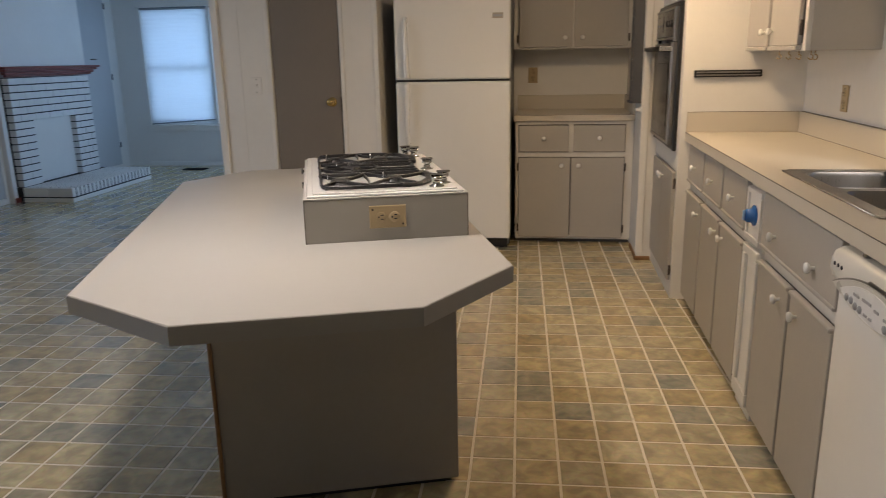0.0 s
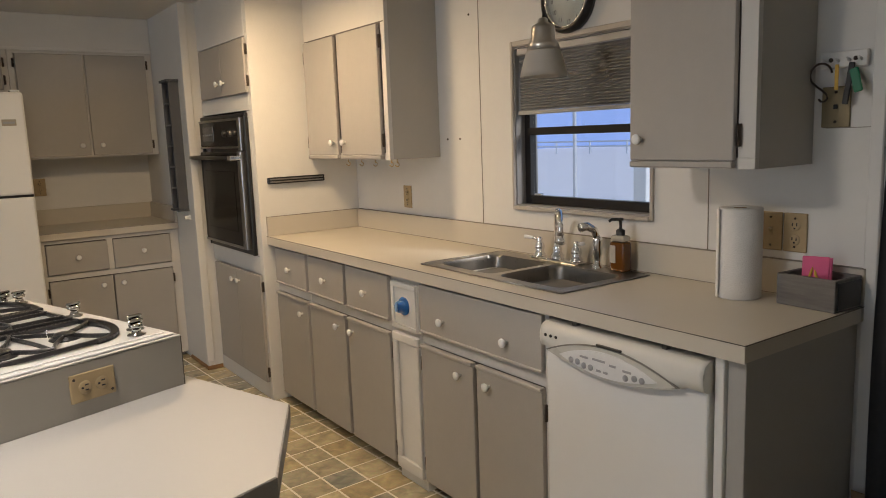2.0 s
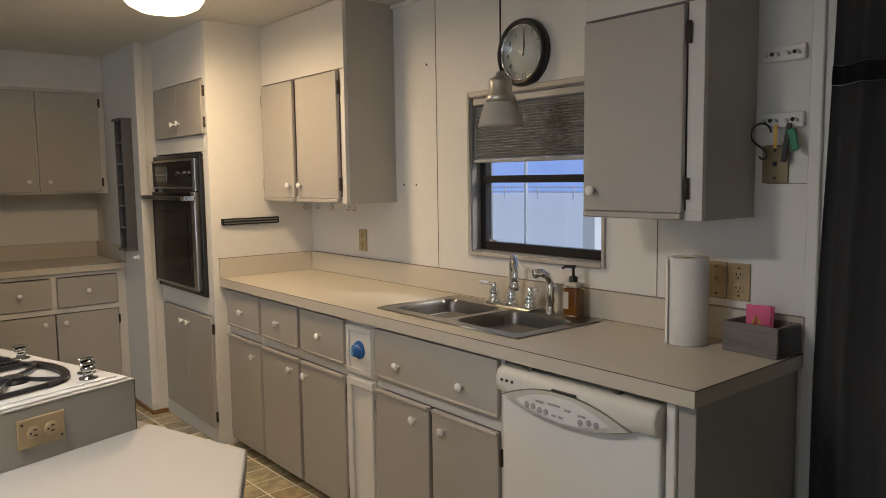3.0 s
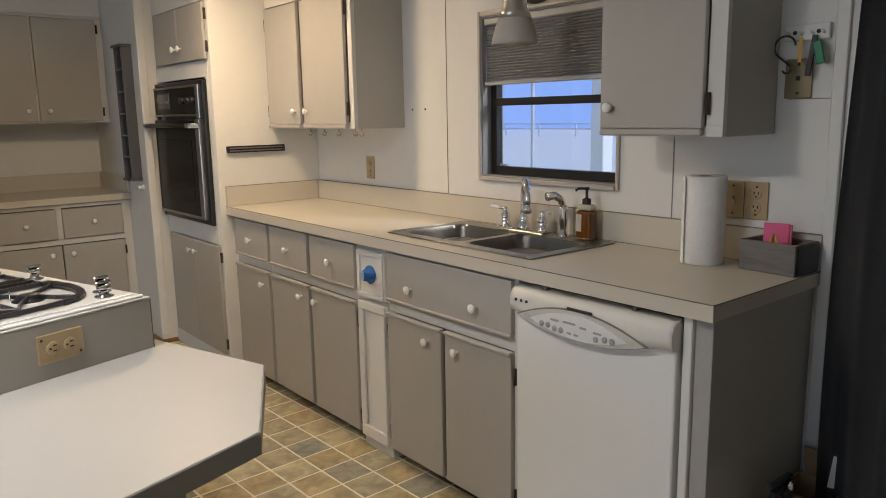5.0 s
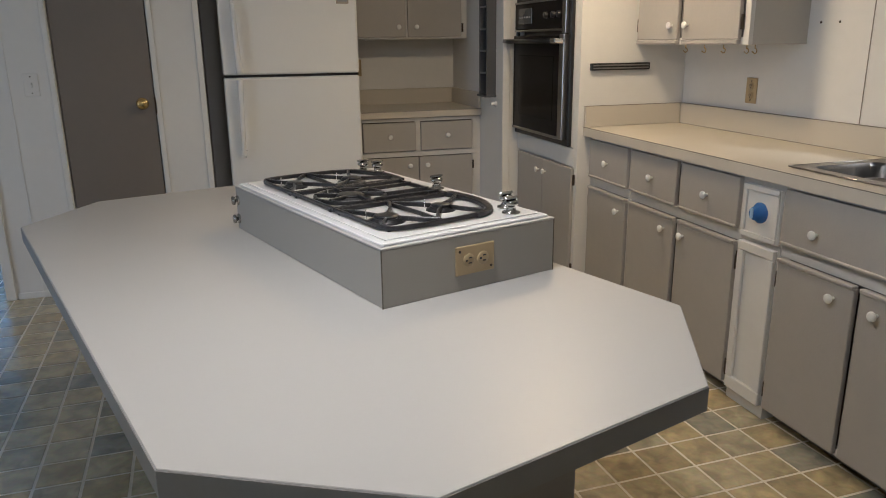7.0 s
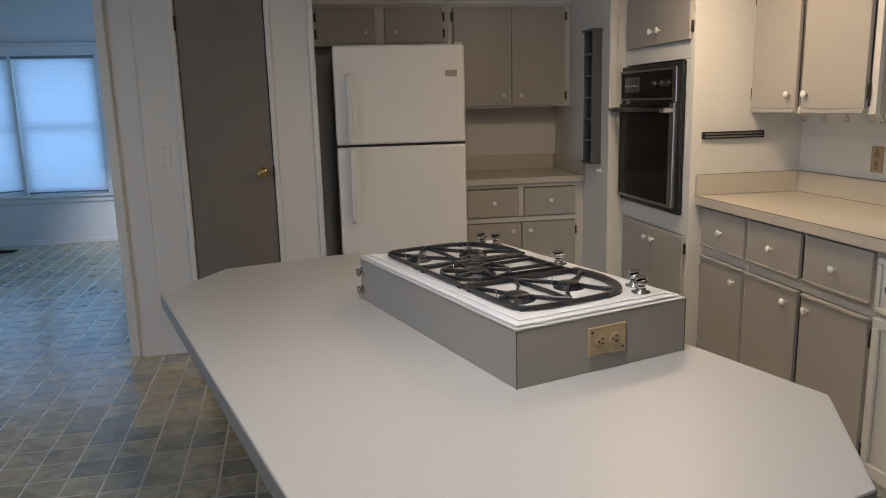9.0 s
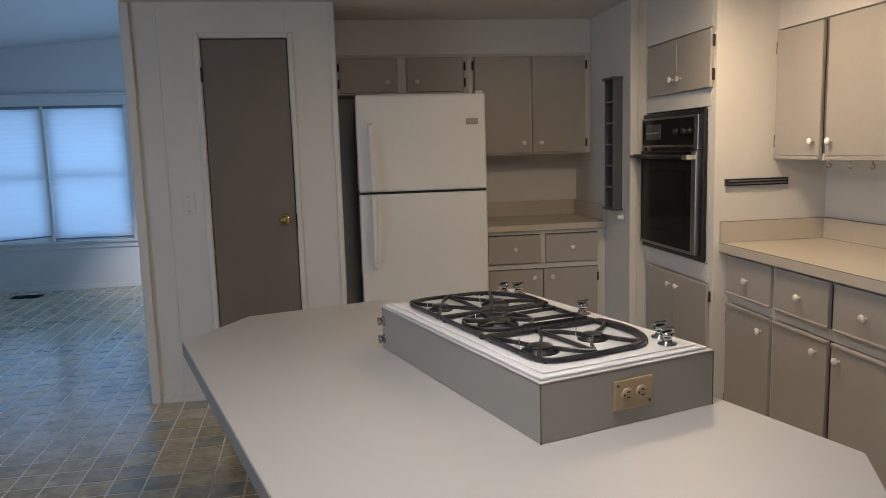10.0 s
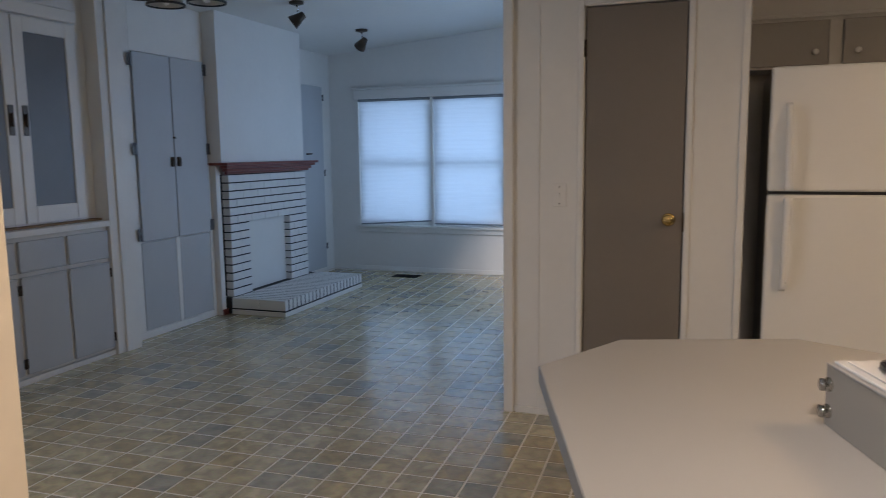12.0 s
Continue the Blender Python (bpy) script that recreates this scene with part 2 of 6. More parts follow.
def tile_mat(name, island):
    """Printed slate vinyl: tan to grey-brown, mottled inside each tile."""
    m = bpy.data.materials.new(name)
    m.use_nodes = True
    N, L = m.node_tree.nodes, m.node_tree.links
    b = N["Principled BSDF"]
    tc = N.new("ShaderNodeTexCoord")
    geo = N.new("ShaderNodeNewGeometry")
    src = geo.outputs["Random Per Island"] if island else N.new("ShaderNodeObjectInfo").outputs["Random"]
    base = N.new("ShaderNodeValToRGB")
    e = base.color_ramp.elements
    e[0].position, e[0].color = 0.0, (0.330, 0.262, 0.135, 1)
    e[1].position, e[1].color = 1.0, (0.262, 0.258, 0.212, 1)
    for p, c in ((0.2, (0.400, 0.322, 0.170)), (0.4, (0.450, 0.388, 0.235)), (0.58, (0.372, 0.330, 0.215)), (0.75, (0.415, 0.345, 0.195)), (0.88, (0.300, 0.275, 0.195))):
        e.new(p).color = (*c, 1)
    L.new(src, base.inputs[0])
    off = N.new("ShaderNodeVectorMath")
    off.operation = "MULTIPLY_ADD"
    L.new(src, off.inputs[0])
    off.inputs[1].default_value = (31, 17, 9)
    L.new(geo.outputs["Position"], off.inputs[2])
    n1, n2 = N.new("ShaderNodeTexNoise"), N.new("ShaderNodeTexNoise")
    n1.inputs["Scale"].default_value, n1.inputs["Detail"].default_value, n1.inputs["Distortion"].default_value = 16, 9, 0.5
    n2.inputs["Scale"].default_value, n2.inputs["Detail"].default_value = 55, 5
    L.new(off.outputs[0], n1.inputs["Vector"]), L.new(off.outputs[0], n2.inputs["Vector"])
    rp = N.new("ShaderNodeValToRGB")
    rp.color_ramp.elements[0].position, rp.color_ramp.elements[1].position = 0.33, 0.68
    rp.color_ramp.elements[0].color, rp.color_ramp.elements[1].color = (0.60, 0.60, 0.62, 1), (1.20, 1.17, 1.08, 1)
    L.new(n1.outputs["Fac"], rp.inputs[0])
    mx = N.new("ShaderNodeMix")
    mx.data_type, mx.blend_type = "RGBA", "MULTIPLY"
    mx.inputs[0].default_value = 0.85
    L.new(base.outputs[0], mx.inputs[6]), L.new(rp.outputs[0], mx.inputs[7])
    m2 = N.new("ShaderNodeMix")
    m2.data_type, m2.blend_type = "RGBA", "OVERLAY"
    m2.inputs[0].default_value = 0.18
    L.new(mx.outputs[2], m2.inputs[6]), L.new(n2.outputs["Color"], m2.inputs[7])
    hs = N.new("ShaderNodeHueSaturation")
    hs.inputs["Saturation"].default_value = 0.90
    hs.inputs["Value"].default_value = 1.26
    L.new(m2.outputs[2], hs.inputs["Color"])
    L.new(hs.outputs[0], b.inputs["Base Color"])
    mr = N.new("ShaderNodeMapRange")
    mr.inputs[3].default_value, mr.inputs[4].default_value = 0.15, 0.30
    L.new(n1.outputs["Fac"], mr.inputs[0])
    L.new(mr.outputs[0], b.inputs["Roughness"])
    b.inputs["Coat Weight"].default_value, b.inputs["Coat Roughness"].default_value = 0.6, 0.16
    bp = N.new("ShaderNodeBump")
    bp.inputs["Strength"].default_value, bp.inputs["Distance"].default_value = 0.12, 0.003
    L.new(n1.outputs["Fac"], bp.inputs["Height"])
    L.new(bp.outputs[0], b.inputs["Normal"])
    return m


M_TILE, M_TILES = tile_mat("slate_vinyl_tile", False), tile_mat("slate_vinyl_tiles", True)
M_CELL = translucent("cellular_shade_cloth", (0.84, 0.86, 0.88), share=0.34)
M_FROST = translucent("frosted_glass", (0.62, 0.60, 0.56), share=0.35)
M_PANE = clear("window_pane", (0.93, 0.96, 0.98))
M_CABGLASS = mat("smoky_cabinet_glass", (0.16, 0.165, 0.175), 0.4, var=0.05)
M_GLOBE = glowing("lit_lamp_bowl", (1.0, 0.73, 0.43), 8.0)
M_GLOBE_ADDED = glowing("added_neutral_lamp_bowl", (1.0, 0.91, 0.80), 4.5)

# ---------------------------------------------------------------- mesh helpers


def bx(x0, x1, y0, y1, z0, z1, bev=0.002, seg=1):
    bm = bmesh.new()
    v = [bm.verts.new((x, y, z)) for z in (min(z0, z1), max(z0, z1)) for y in (min(y0, y1), max(y0, y1)) for x in (min(x0, x1), max(x0, x1))]
    for f in ((0, 2, 3, 1), (4, 5, 7, 6), (0, 1, 5, 4), (2, 6, 7, 3), (0, 4, 6, 2), (1, 3, 7, 5)):
        bm.faces.new([v[i] for i in f])
    if bev:
        bmesh.ops.bevel(bm, geom=list(bm.edges), offset=bev, segments=seg, affect="EDGES", profile=0.5)
    return bm


def prism(poly, z0, z1, bev=0.0, seg=1):
    bm = bmesh.new()
    lo, hi = [bm.verts.new((x, y, z0)) for x, y in poly], [bm.verts.new((x, y, z1)) for x, y in poly]
    n = len(poly)
    bm.faces.new(lo[::-1]), bm.faces.new(hi)
    for i in range(n):
        bm.faces.new((lo[i], lo[(i + 1) % n], hi[(i + 1) % n], hi[i]))
    bmesh.ops.recalc_face_normals(bm, faces=bm.faces)
    if bev:
        bmesh.ops.bevel(bm, geom=list(bm.edges), offset=bev, segments=seg, affect="EDGES", profile=0.5)
    return bm


def lathe(profile, m=None, seg=24):
    """Turns (radius, height) pairs round z; closed at radius 0."""
    bm = bmesh.new()
    rings = []
    for r, z in profile:
        rings.append([bm.verts.new((0, 0, z))] if r <= 0 else
                     [bm.verts.new((r * math.cos(2 * math.pi * i / seg), r * math.sin(2 * math.pi * i / seg), z)) for i in range(seg)])
    for a, b in zip(rings, rings[1:]):
        for i in range(seg):
            j = (i + 1) % seg
            q = [a[i % len(a)], a[j % len(a)], b[j % len(b)], b[i % len(b)]]
            q = [v for k, v in enumerate(q) if v not in q[:k]]
            if len(q) > 2:
                bm.faces.new(q)
    bmesh.ops.recalc_face_normals(bm, faces=bm.faces)
    for f in bm.faces:
        f.smooth = True
    if m:
        bm.transform(m)
    return bm


def tube(pts, r, seg=10, taper=None):
    """A round bar swept along points."""
    bm = bmesh.new()
    pts = [Vector(p) for p in pts]
    rings = []
    up = Vector((0.31, 0.17, 0.93))
    for i, p in enumerate(pts):
        d = (pts[min(i + 1, len(pts) - 1)] - pts[max(i - 1, 0)]).normalized()
        a = d.cross(up).normalized()
        b = d.cross(a)
        rr = r if taper is None else r + (taper - r) * i / (len(pts) - 1)
        rings.append([bm.verts.new(p + rr * (math.cos(2 * math.pi * k / seg) * a + math.sin(2 * math.pi * k / seg) * b)) for k in range(seg)])
    for a, b in zip(rings, rings[1:]):
        for i in range(seg):
            bm.faces.new((a[i], a[(i + 1) % seg], b[(i + 1) % seg], b[i]))
    bm.faces.new(rings[0][::-1]), bm.faces.new(rings[-1])
    bmesh.ops.recalc_face_normals(bm, faces=bm.faces)
    for f in bm.faces:
        f.smooth = True
    return bm


def cyl(p0, p1, r, r2=None, seg=20):
    return tube([p0, p1], r, seg, taper=r2)


def join(*bms):
    out = bmesh.new()
    for b in bms:
        me = bpy.data.meshes.new("tmp")
        b.to_mesh(me)
        b.free()
        out.from_mesh(me)
        bpy.data.meshes.remove(me)
    return out


def arc(cx, cz, r, a0, a1, n, y=0.0):
    return [(cx + r * math.cos(radians(a0 + (a1 - a0) * i / n)), y, cz + r * math.sin(radians(a0 + (a1 - a0) * i / n))) for i in range(n + 1)]


ORIGIN = {}


def thing(name, m, label, category, group="", kind=""):
    ob = new(name)
    ob.empty_display_size = 0.05
    ob.matrix_basis = m
    ORIGIN[ob] = m
    return tagged(ob, label, category, group, kind)


def part(name, bm, material, parent, label="", local=False):
    """One mesh under a thing or a part. Coordinates are the world's, or the thing's own with local."""
    m = ORIGIN[parent]
    if not local:
        bm.transform(m.inverted())
    me = bpy.data.meshes.new(name)
    bm.to_mesh(me)
    bm.free()
    me.materials.append(material)
    ob = new(name, me)
    ob.parent = parent
    ORIGIN[ob] = m
    return tagged(ob, label)


def solo(name, bm, material, label, category, group="", kind="", m=None):
    """A thing that is one mesh, built in the world's coordinates with its origin at m."""
    m = m or Matrix()
    bm.transform(m.inverted())
    me = bpy.data.meshes.new(name)
    bm.to_mesh(me)
    bm.free()
    me.materials.append(material)
    ob = new(name, me)
    ob.matrix_basis = m
    ORIGIN[ob] = m
    return tagged(ob, label, category, group, kind)


def setting(name, bm, material, label, category="wall"):
    return solo(name, bm, material, label, category, kind="structure")

# ---------------------------------------------------------------- structure
CZ = 2.25            # kitchen ceiling
WX = 0.57            # sink wall's face
BY = 1.82            # back wall face
LX, LY = -6.2, 5.09  # living room's left wall and window wall
SY = -6.0            # wall behind the camera

floor = setting("floor", bx(LX - 0.1, WX + 0.12, SY - 0.1, LY + 0.5, -0.10, -0.0012, 0), M_GROUT, "printed slate-look vinyl floor with pale grout lines", "floor")

# sink wall with its window opening
WY0, WY1, WZ0, WZ1 = -2.102, -1.396, 1.111, 1.765
for k, (a, b, c, d) in enumerate(((SY, WY0, 0, 2.9), (WY1, BY + 0.1, 0, 2.9), (WY0, WY1, 0, WZ0), (WY0, WY1, WZ1, 2.9))):
    setting(f"wall_east_{k + 1}", bx(WX, WX + 0.12, a, b, c, d, 0), M_WALL, "cream painted panel wall behind the sink counter")
setting("wall_back", bx(-1.85, WX, BY, BY + 0.1, 0, 2.4, 0), M_WALL, "cream painted wall behind the refrigerator nook")
# oven tower: a built-in of wall board, with a real cavity for the oven
OX = -0.03
tower_l = "cream painted wall board around the built-in oven"
setting("wall_oven_side", bx(OX, WX, -0.012, 0.03, 0, CZ, 0.002), M_WALL, "cream painted side wall of the oven tower")
setting("wall_oven_stub", bx(-0.125, WX, 0.80, 0.86, 0, CZ, 0.004), M_WALL, "cream painted end of the oven tower wall")
setting("wall_spice", bx(-0.12, -0.02, 0.862, BY, 0, CZ, 0), M_WALL, "cream painted side wall of the counter nook")
setting("wall_oven_front_1", bx(OX, OX + 0.02, 0.032, 0.798, 0.704, 0.80, 0.002), M_WALL, tower_l)
setting("wall_oven_front_2", bx(OX, OX + 0.02, 0.032, 0.798, 1.585, 1.672, 0.002), M_WALL, tower_l)
setting("wall_oven_front_3", bx(OX, OX + 0.02, 0.032, 0.798, 1.965, CZ, 0.002), M_WALL, tower_l)
setting("wall_oven_front_4", bx(OX, OX + 0.02, 0.032, 0.075, 0.802, 1.583, 0.002), M_WALL, tower_l)
setting("wall_oven_front_5", bx(OX, OX + 0.02, 0.765, 0.798, 0.802, 1.583, 0.002), M_WALL, tower_l)
# pantry block with the narrow door
PX0, PX1, PY = -2.955, -1.835, 0.92
setting("wall_pantry_1", bx(PX0, -2.585, PY, PY + 0.09, 0, 2.9, 0), M_WALL, "cream painted panel wall beside the pantry door")
setting("wall_pantry_2", bx(-2.083, PX1, PY, PY + 0.09, 0, 2.9, 0), M_WALL, "cream painted panel wall beside the pantry door")
setting("wall_pantry_3", bx(-2.585, -2.083, PY, PY + 0.09, 2.07, 2.9, 0), M_WALL, "cream painted panel wall above the pantry door")
setting("wall_pantry_side", bx(PX1 - 0.06, PX1, PY + 0.09, BY + 0.1, 0, 2.4, 0), M_WALL, "painted side wall of the refrigerator nook")
# the opening is unseen, cut for the added side lamp
for k, (a, b, c, d) in enumerate(((PY + 0.09, 2.6, 0, 2.95), (4.1, LY + 0.1, 0, 2.95), (2.6, 4.1, 0, 0.7), (2.6, 4.1, 2.0, 2.95))):
    setting(f"wall_living_side_{k + 1}", bx(PX0, PX0 + 0.09, a, b, c, d, 0), M_WALL, "painted living room side wall with an unseen opening added for light")
# living room walls
LWX0, LWX1, LWZ0, LWZ1 = -5.83, -3.20, 0.535, 1.985
setting("wall_north_1", bx(LX, LWX0, LY, LY + 0.14, 0, 3.0, 0), M_WALL, "pale painted wall beside the living room windows")
setting("wall_north_2", bx(LWX1, PX0, LY, LY + 0.14, 0, 3.0, 0), M_WALL, "pale painted wall beside the living room windows")
setting("wall_north_3", bx(LWX0, LWX1, LY, LY + 0.14, 0, LWZ0, 0), M_WALL, "pale painted wall below the living room windows")
setting("wall_north_4", bx(LWX0, LWX1, LY, LY + 0.14, LWZ1, 3.0, 0), M_WALL, "pale painted wall above the living room windows")
for k, (a, b, c, d) in enumerate(((SY, -3.2, 0, 2.7), (-1.4, LY + 0.14, 0, 2.7), (-3.2, -1.4, 0, 0.85), (-3.2, -1.4, 2.05, 2.7))):
    setting(f"wall_west_{k + 1}", bx(LX - 0.12, LX, a, b, c, d, 0), M_WALL, "pale painted outer wall of the living room")
# wall behind the camera
setting("wall_south", bx(LX, WX + 0.12, SY - 0.1, SY, 0, 2.95, 0), M_WALL, "plain painted wall of the dining end")
# end of the partition beside the camera
setting("wall_partition", bx(-2.97, -2.58, -2.40, -2.32, 0, 2.55, 0.003), M_WALL, "painted partition wall end")
setting("trim_partition", bx(-2.578, -2.562, -2.41, -2.294, 0, 2.5, 0.004), M_WOODTAN, "tan painted casing on the partition end", "trim")

# ceilings
setting("ceiling_kitchen", bx(PX0 - 0.02, WX, SY, BY, CZ, CZ + 0.06, 0), M_CEIL, "cream textured kitchen ceiling", "ceiling")
bm = bmesh.new()
zl, zr = 2.50, 2.78
v = [bm.verts.new(p) for p in ((LX, SY, zl), (PX0 - 0.02, SY, zr), (PX0 - 0.02, LY, zr), (LX, LY, zl), (LX, SY, zl + 0.1), (PX0 - 0.02, SY, zr + 0.1), (PX0 - 0.02, LY, zr + 0.1), (LX, LY, zl + 0.1))]
for f in ((0, 1, 2, 3), (7, 6, 5, 4), (0, 4, 5, 1), (2, 6, 7, 3), (1, 5, 6, 2), (3, 7, 4, 0)):
    bm.faces.new([v[i] for i in f])
setting("ceiling_living", bm, M_CEIL, "white sloping living room ceiling", "ceiling")
setting("wall_header", bx(PX0 - 0.02, PX0 + 0.07, SY, PY, CZ + 0.062, 2.95, 0), M_WALL, "painted drop between kitchen and living room ceilings")
setting("trim_opening", bx(PX0 - 0.022, PX0 + 0.03, PY - 0.02, PY - 0.002, 0, CZ - 0.002, 0.004), M_TRIM, "white corner moulding of the wide opening", "trim")
setting("trim_nook", bx(PX1 - 0.028, PX1 + 0.004, PY - 0.012, PY - 0.002, 0, CZ - 0.002, 0.003), M_TRIM, "white corner moulding beside the refrigerator", "trim")
setting("trim_oven_stub", bx(-0.132, -0.085, 0.788, 0.798, 0.05, CZ - 0.002, 0.004), M_TRIM, "white corner moulding of the oven tower", "trim")
setting("baseboard_stub", bx(-0.135, -0.035, 0.785, 0.798, 0, 0.025, 0.003), M_WOODTRIM, "stained wood shoe moulding", "trim")
setting("baseboard_spice", bx(-0.133, -0.122, 0.80, 1.14, 0, 0.025, 0.003), M_WOODTRIM, "stained wood shoe moulding", "trim")
for k, y in enumerate((-1.167, -2.331)):
    setting(f"trim_panel_{k + 1}", bx(WX - 0.0025, WX - 0.0005, y - 0.0013, y + 0.0013, 1.02, CZ - 0.01, 0), M_JOINT, "thin dark joint between two wall panels", "trim")
setting("trim_panel_3", bx(WX - 0.012, WX - 0.0005, -2.858, -2.822, 0, CZ - 0.01, 0.003), M_TRIM, "white corner board beside the curtain", "trim")
setting("trim_panel_4", bx(WX - 0.0025, WX - 0.0005, -2.820, -2.70, 1.398, 1.4, 0), M_JOINT, "thin dark joint between two wall panels", "trim")
setting("trim_sink_ceiling", bx(WX - 0.018, WX - 0.001, -2.25, -0.84, CZ - 0.022, CZ - 0.002, 0.004), M_TRIM, "cream cove moulding under the ceiling", "trim")
setting("baseboard_north", bx(LX + 0.3, PX0, LY - 0.012, LY - 0.001, 0, 0.05, 0.003), M_TRIM, "white baseboard below the windows", "trim")


# ---------------------------------------------------------------- cabinet kit
def knob(parent, x, y, z, way, label="white porcelain knob"):
    turn = {"-x": pose(x, y, z, 0, -90, 0), "-y": pose(x, y, z, 90, 0, 0), "+x": pose(x, y, z, 0, 90, 0)}[way]
    return part("knob", lathe([(0.006, 0), (0.006, 0.011), (0.014, 0.015), (0.0165, 0.020), (0.0150, 0.0255), (0.009, 0.0285), (0, 0.0295)], turn, 14), M_PORC, parent, label)


def hinge(parent, x, y, z, way, h=0.055, w=0.012, metal=None):
    if way == "-x":
        bm = join(bx(x - 0.007, x, y - 0.006, y + 0.006, z - h / 2, z + h / 2, 0.001), cyl((x - 0.008, y, z - h / 2), (x - 0.008, y, z + h / 2), 0.004, seg=8))
    elif way == "-y":
        bm = join(bx(x - 0.006, x + 0.006, y - 0.007, y, z - h / 2, z + h / 2, 0.001), cyl((x, y - 0.008, z - h / 2), (x, y - 0.008, z + h / 2), 0.004, seg=8))
    else:
        bm = join(bx(x, x + 0.007, y - w, y + w, z - h / 2, z + h / 2, 0.001), cyl((x + 0.008, y, z - h / 2), (x + 0.008, y, z + h / 2), 0.005, seg=8))
    return part("hinge", bm, metal or M_HINGE, parent, "dull grey metal hinge" if metal else "dark bronze hinge")


def panel(name, parent, way, f, a0, a1, z0, z1, material=None, th=0.019):
    """A slab door or drawer front on the plane f, with a small lip moulding along its lower edge."""
    if way == "-x":
        bm = join(bx(f - th, f, a0, a1, z0, z1, 0.004, 2))
    elif way == "+x":
        bm = join(bx(f, f + th, a0, a1, z0, z1, 0.004, 2))
    else:
        bm = join(bx(a0, a1, f - th, f, z0, z1, 0.004, 2))
    return part(name, bm, material or M_CAB, parent)


def base_unit(name, y0, y1, fronts, label, depth=0.53, group="base cabinets along the sink wall"):
    """A base cabinet that faces -x: carcass, face frame and its drawer fronts and doors."""
    fx = 0.035
    c = thing(name, pose(fx, (y0 + y1) / 2, 0), label, "cabinet", group)
    # carcass coloured dark, so the gaps between fronts look shaded
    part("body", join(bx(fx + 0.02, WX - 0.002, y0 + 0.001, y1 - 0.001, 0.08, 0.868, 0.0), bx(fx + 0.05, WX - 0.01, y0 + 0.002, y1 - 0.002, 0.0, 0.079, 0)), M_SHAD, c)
    part("face_frame", join(bx(fx, fx + 0.02, y0 + 0.001, y1 - 0.001, 0.845, 0.868, 0.001), bx(fx, fx + 0.02, y0 + 0.001, y1 - 0.001, 0.622, 0.668, 0.001),
                            *[bx(fx, fx + 0.02, p, p + 0.021, q, r, 0) for p in (y0 + 0.001, y1 - 0.022) for q, r in ((0.045, 0.622), (0.668, 0.845))],
                            bx(fx, fx + 0.02, y0 + 0.022, y1 - 0.022, 0.045, 0.07, 0.001)), M_FRAME, c)
    for kind, a0, a1, z0, z1, ky, kz, hy in fronts:
        d = panel("drawer" if kind == "drawer" else "door", c, "-x", fx, a0, a1, z0, z1)
        part("lip", bx(fx - 0.024, fx - 0.002, a0 + 0.001, a1 - 0.001, z0 - 0.006, z0 + 0.006, 0.003) if kind == "drawer" else
             bx(fx - 0.026, fx - 0.002, a0 + 0.001, a1 - 0.001, z1 - 0.004, z1 + 0.010, 0.003), M_CAB, d)
        for k in (ky if isinstance(ky, tuple) else (ky,)):
            knob(d, fx - 0.019, k, kz, "-x")
        if hy is not None:
            hinge(d, fx - 0.004, hy, z0 + 0.07, "-x")
            hinge(d, fx - 0.004, hy, z1 - 0.07, "-x")
    return c


D0, D1, Z0, Z1 = 0.675, 0.858, 0.055, 0.612
base_unit("base_cabinet", -0.445, -0.045, [("drawer", -0.432, -0.06, D0, D1, -0.246, 0.76, None), ("door", -0.432, -0.06, Z0, Z1, -0.37, 0.55, -0.055)],
          "grey painted base cabinet with one drawer above one door")
base_unit("base_cabinet", -1.232, -0.447, [("drawer", -0.825, -0.462, D0, D1, -0.645, 0.76, None), ("drawer", -1.218, -0.852, D0, D1, -1.035, 0.76, None),
          ("door", -0.825, -0.462, Z0, Z1, -0.76, 0.56, None), ("door", -1.218, -0.852, Z0, Z1, -0.90, 0.56, -1.226)],
          "grey painted base cabinet with two drawers above two doors")
base_unit("sink_cabinet", -2.148, -1.437, [("drawer", -2.13, -1.447, D0, D1, (-1.603, -1.963), 0.738, None), ("door", -1.775, -1.447, Z0, Z1, -1.70, 0.56, -1.441),
          ("door", -2.13, -1.795, Z0, Z1, -1.865, 0.56, -2.14)], "grey painted sink cabinet with a wide false drawer and two doors")
# narrow white filler with a small blue dial
c = thing("narrow_panel", pose(0.03, -1.335, 0), "narrow white painted filler panel with framed edges in the cabinet run", "panel")
part("body", bx(0.034, 0.5, -1.435, -1.234, 0.0, 0.868, 0), M_FRAME, c)
up = part("upper_panel", bx(0.020, 0.0335, -1.428, -1.242, 0.655, 0.845, 0.002), M_TRIM, c)
for p, q, r, v in ((-1.425, -1.245, 0.655, 0.675), (-1.425, -1.245, 0.825, 0.845), (-1.425, -1.405, 0.6755, 0.8245), (-1.265, -1.245, 0.6755, 0.8245)):
    part("rail", bx(0.012, 0.0195, p, q, r, v, 0.002), M_TRIM, up)
lowp = part("lower_panel", bx(0.026, 0.0335, -1.428, -1.242, 0.05, 0.635, 0.002), M_TRIM, c)
for p, q, r, v in ((-1.428, -1.242, 0.05, 0.10), (-1.428, -1.242, 0.60, 0.635), (-1.428, -1.395, 0.1005, 0.5995), (-1.275, -1.242, 0.1005, 0.5995)):
    part("rail", bx(0.012, 0.0255, p, q, r, v, 0.003), M_TRIM, lowp)
dial = part("dial", lathe([(0, 0), (0.037, 0), (0.037, 0.006), (0.030, 0.010), (0.026, 0.010), (0.024, 0.028), (0.019, 0.034), (0, 0.035)], pose(0.020, -1.335, 0.752, 0, -90, 0), 20), M_BLUE, c, "round blue plastic dial")
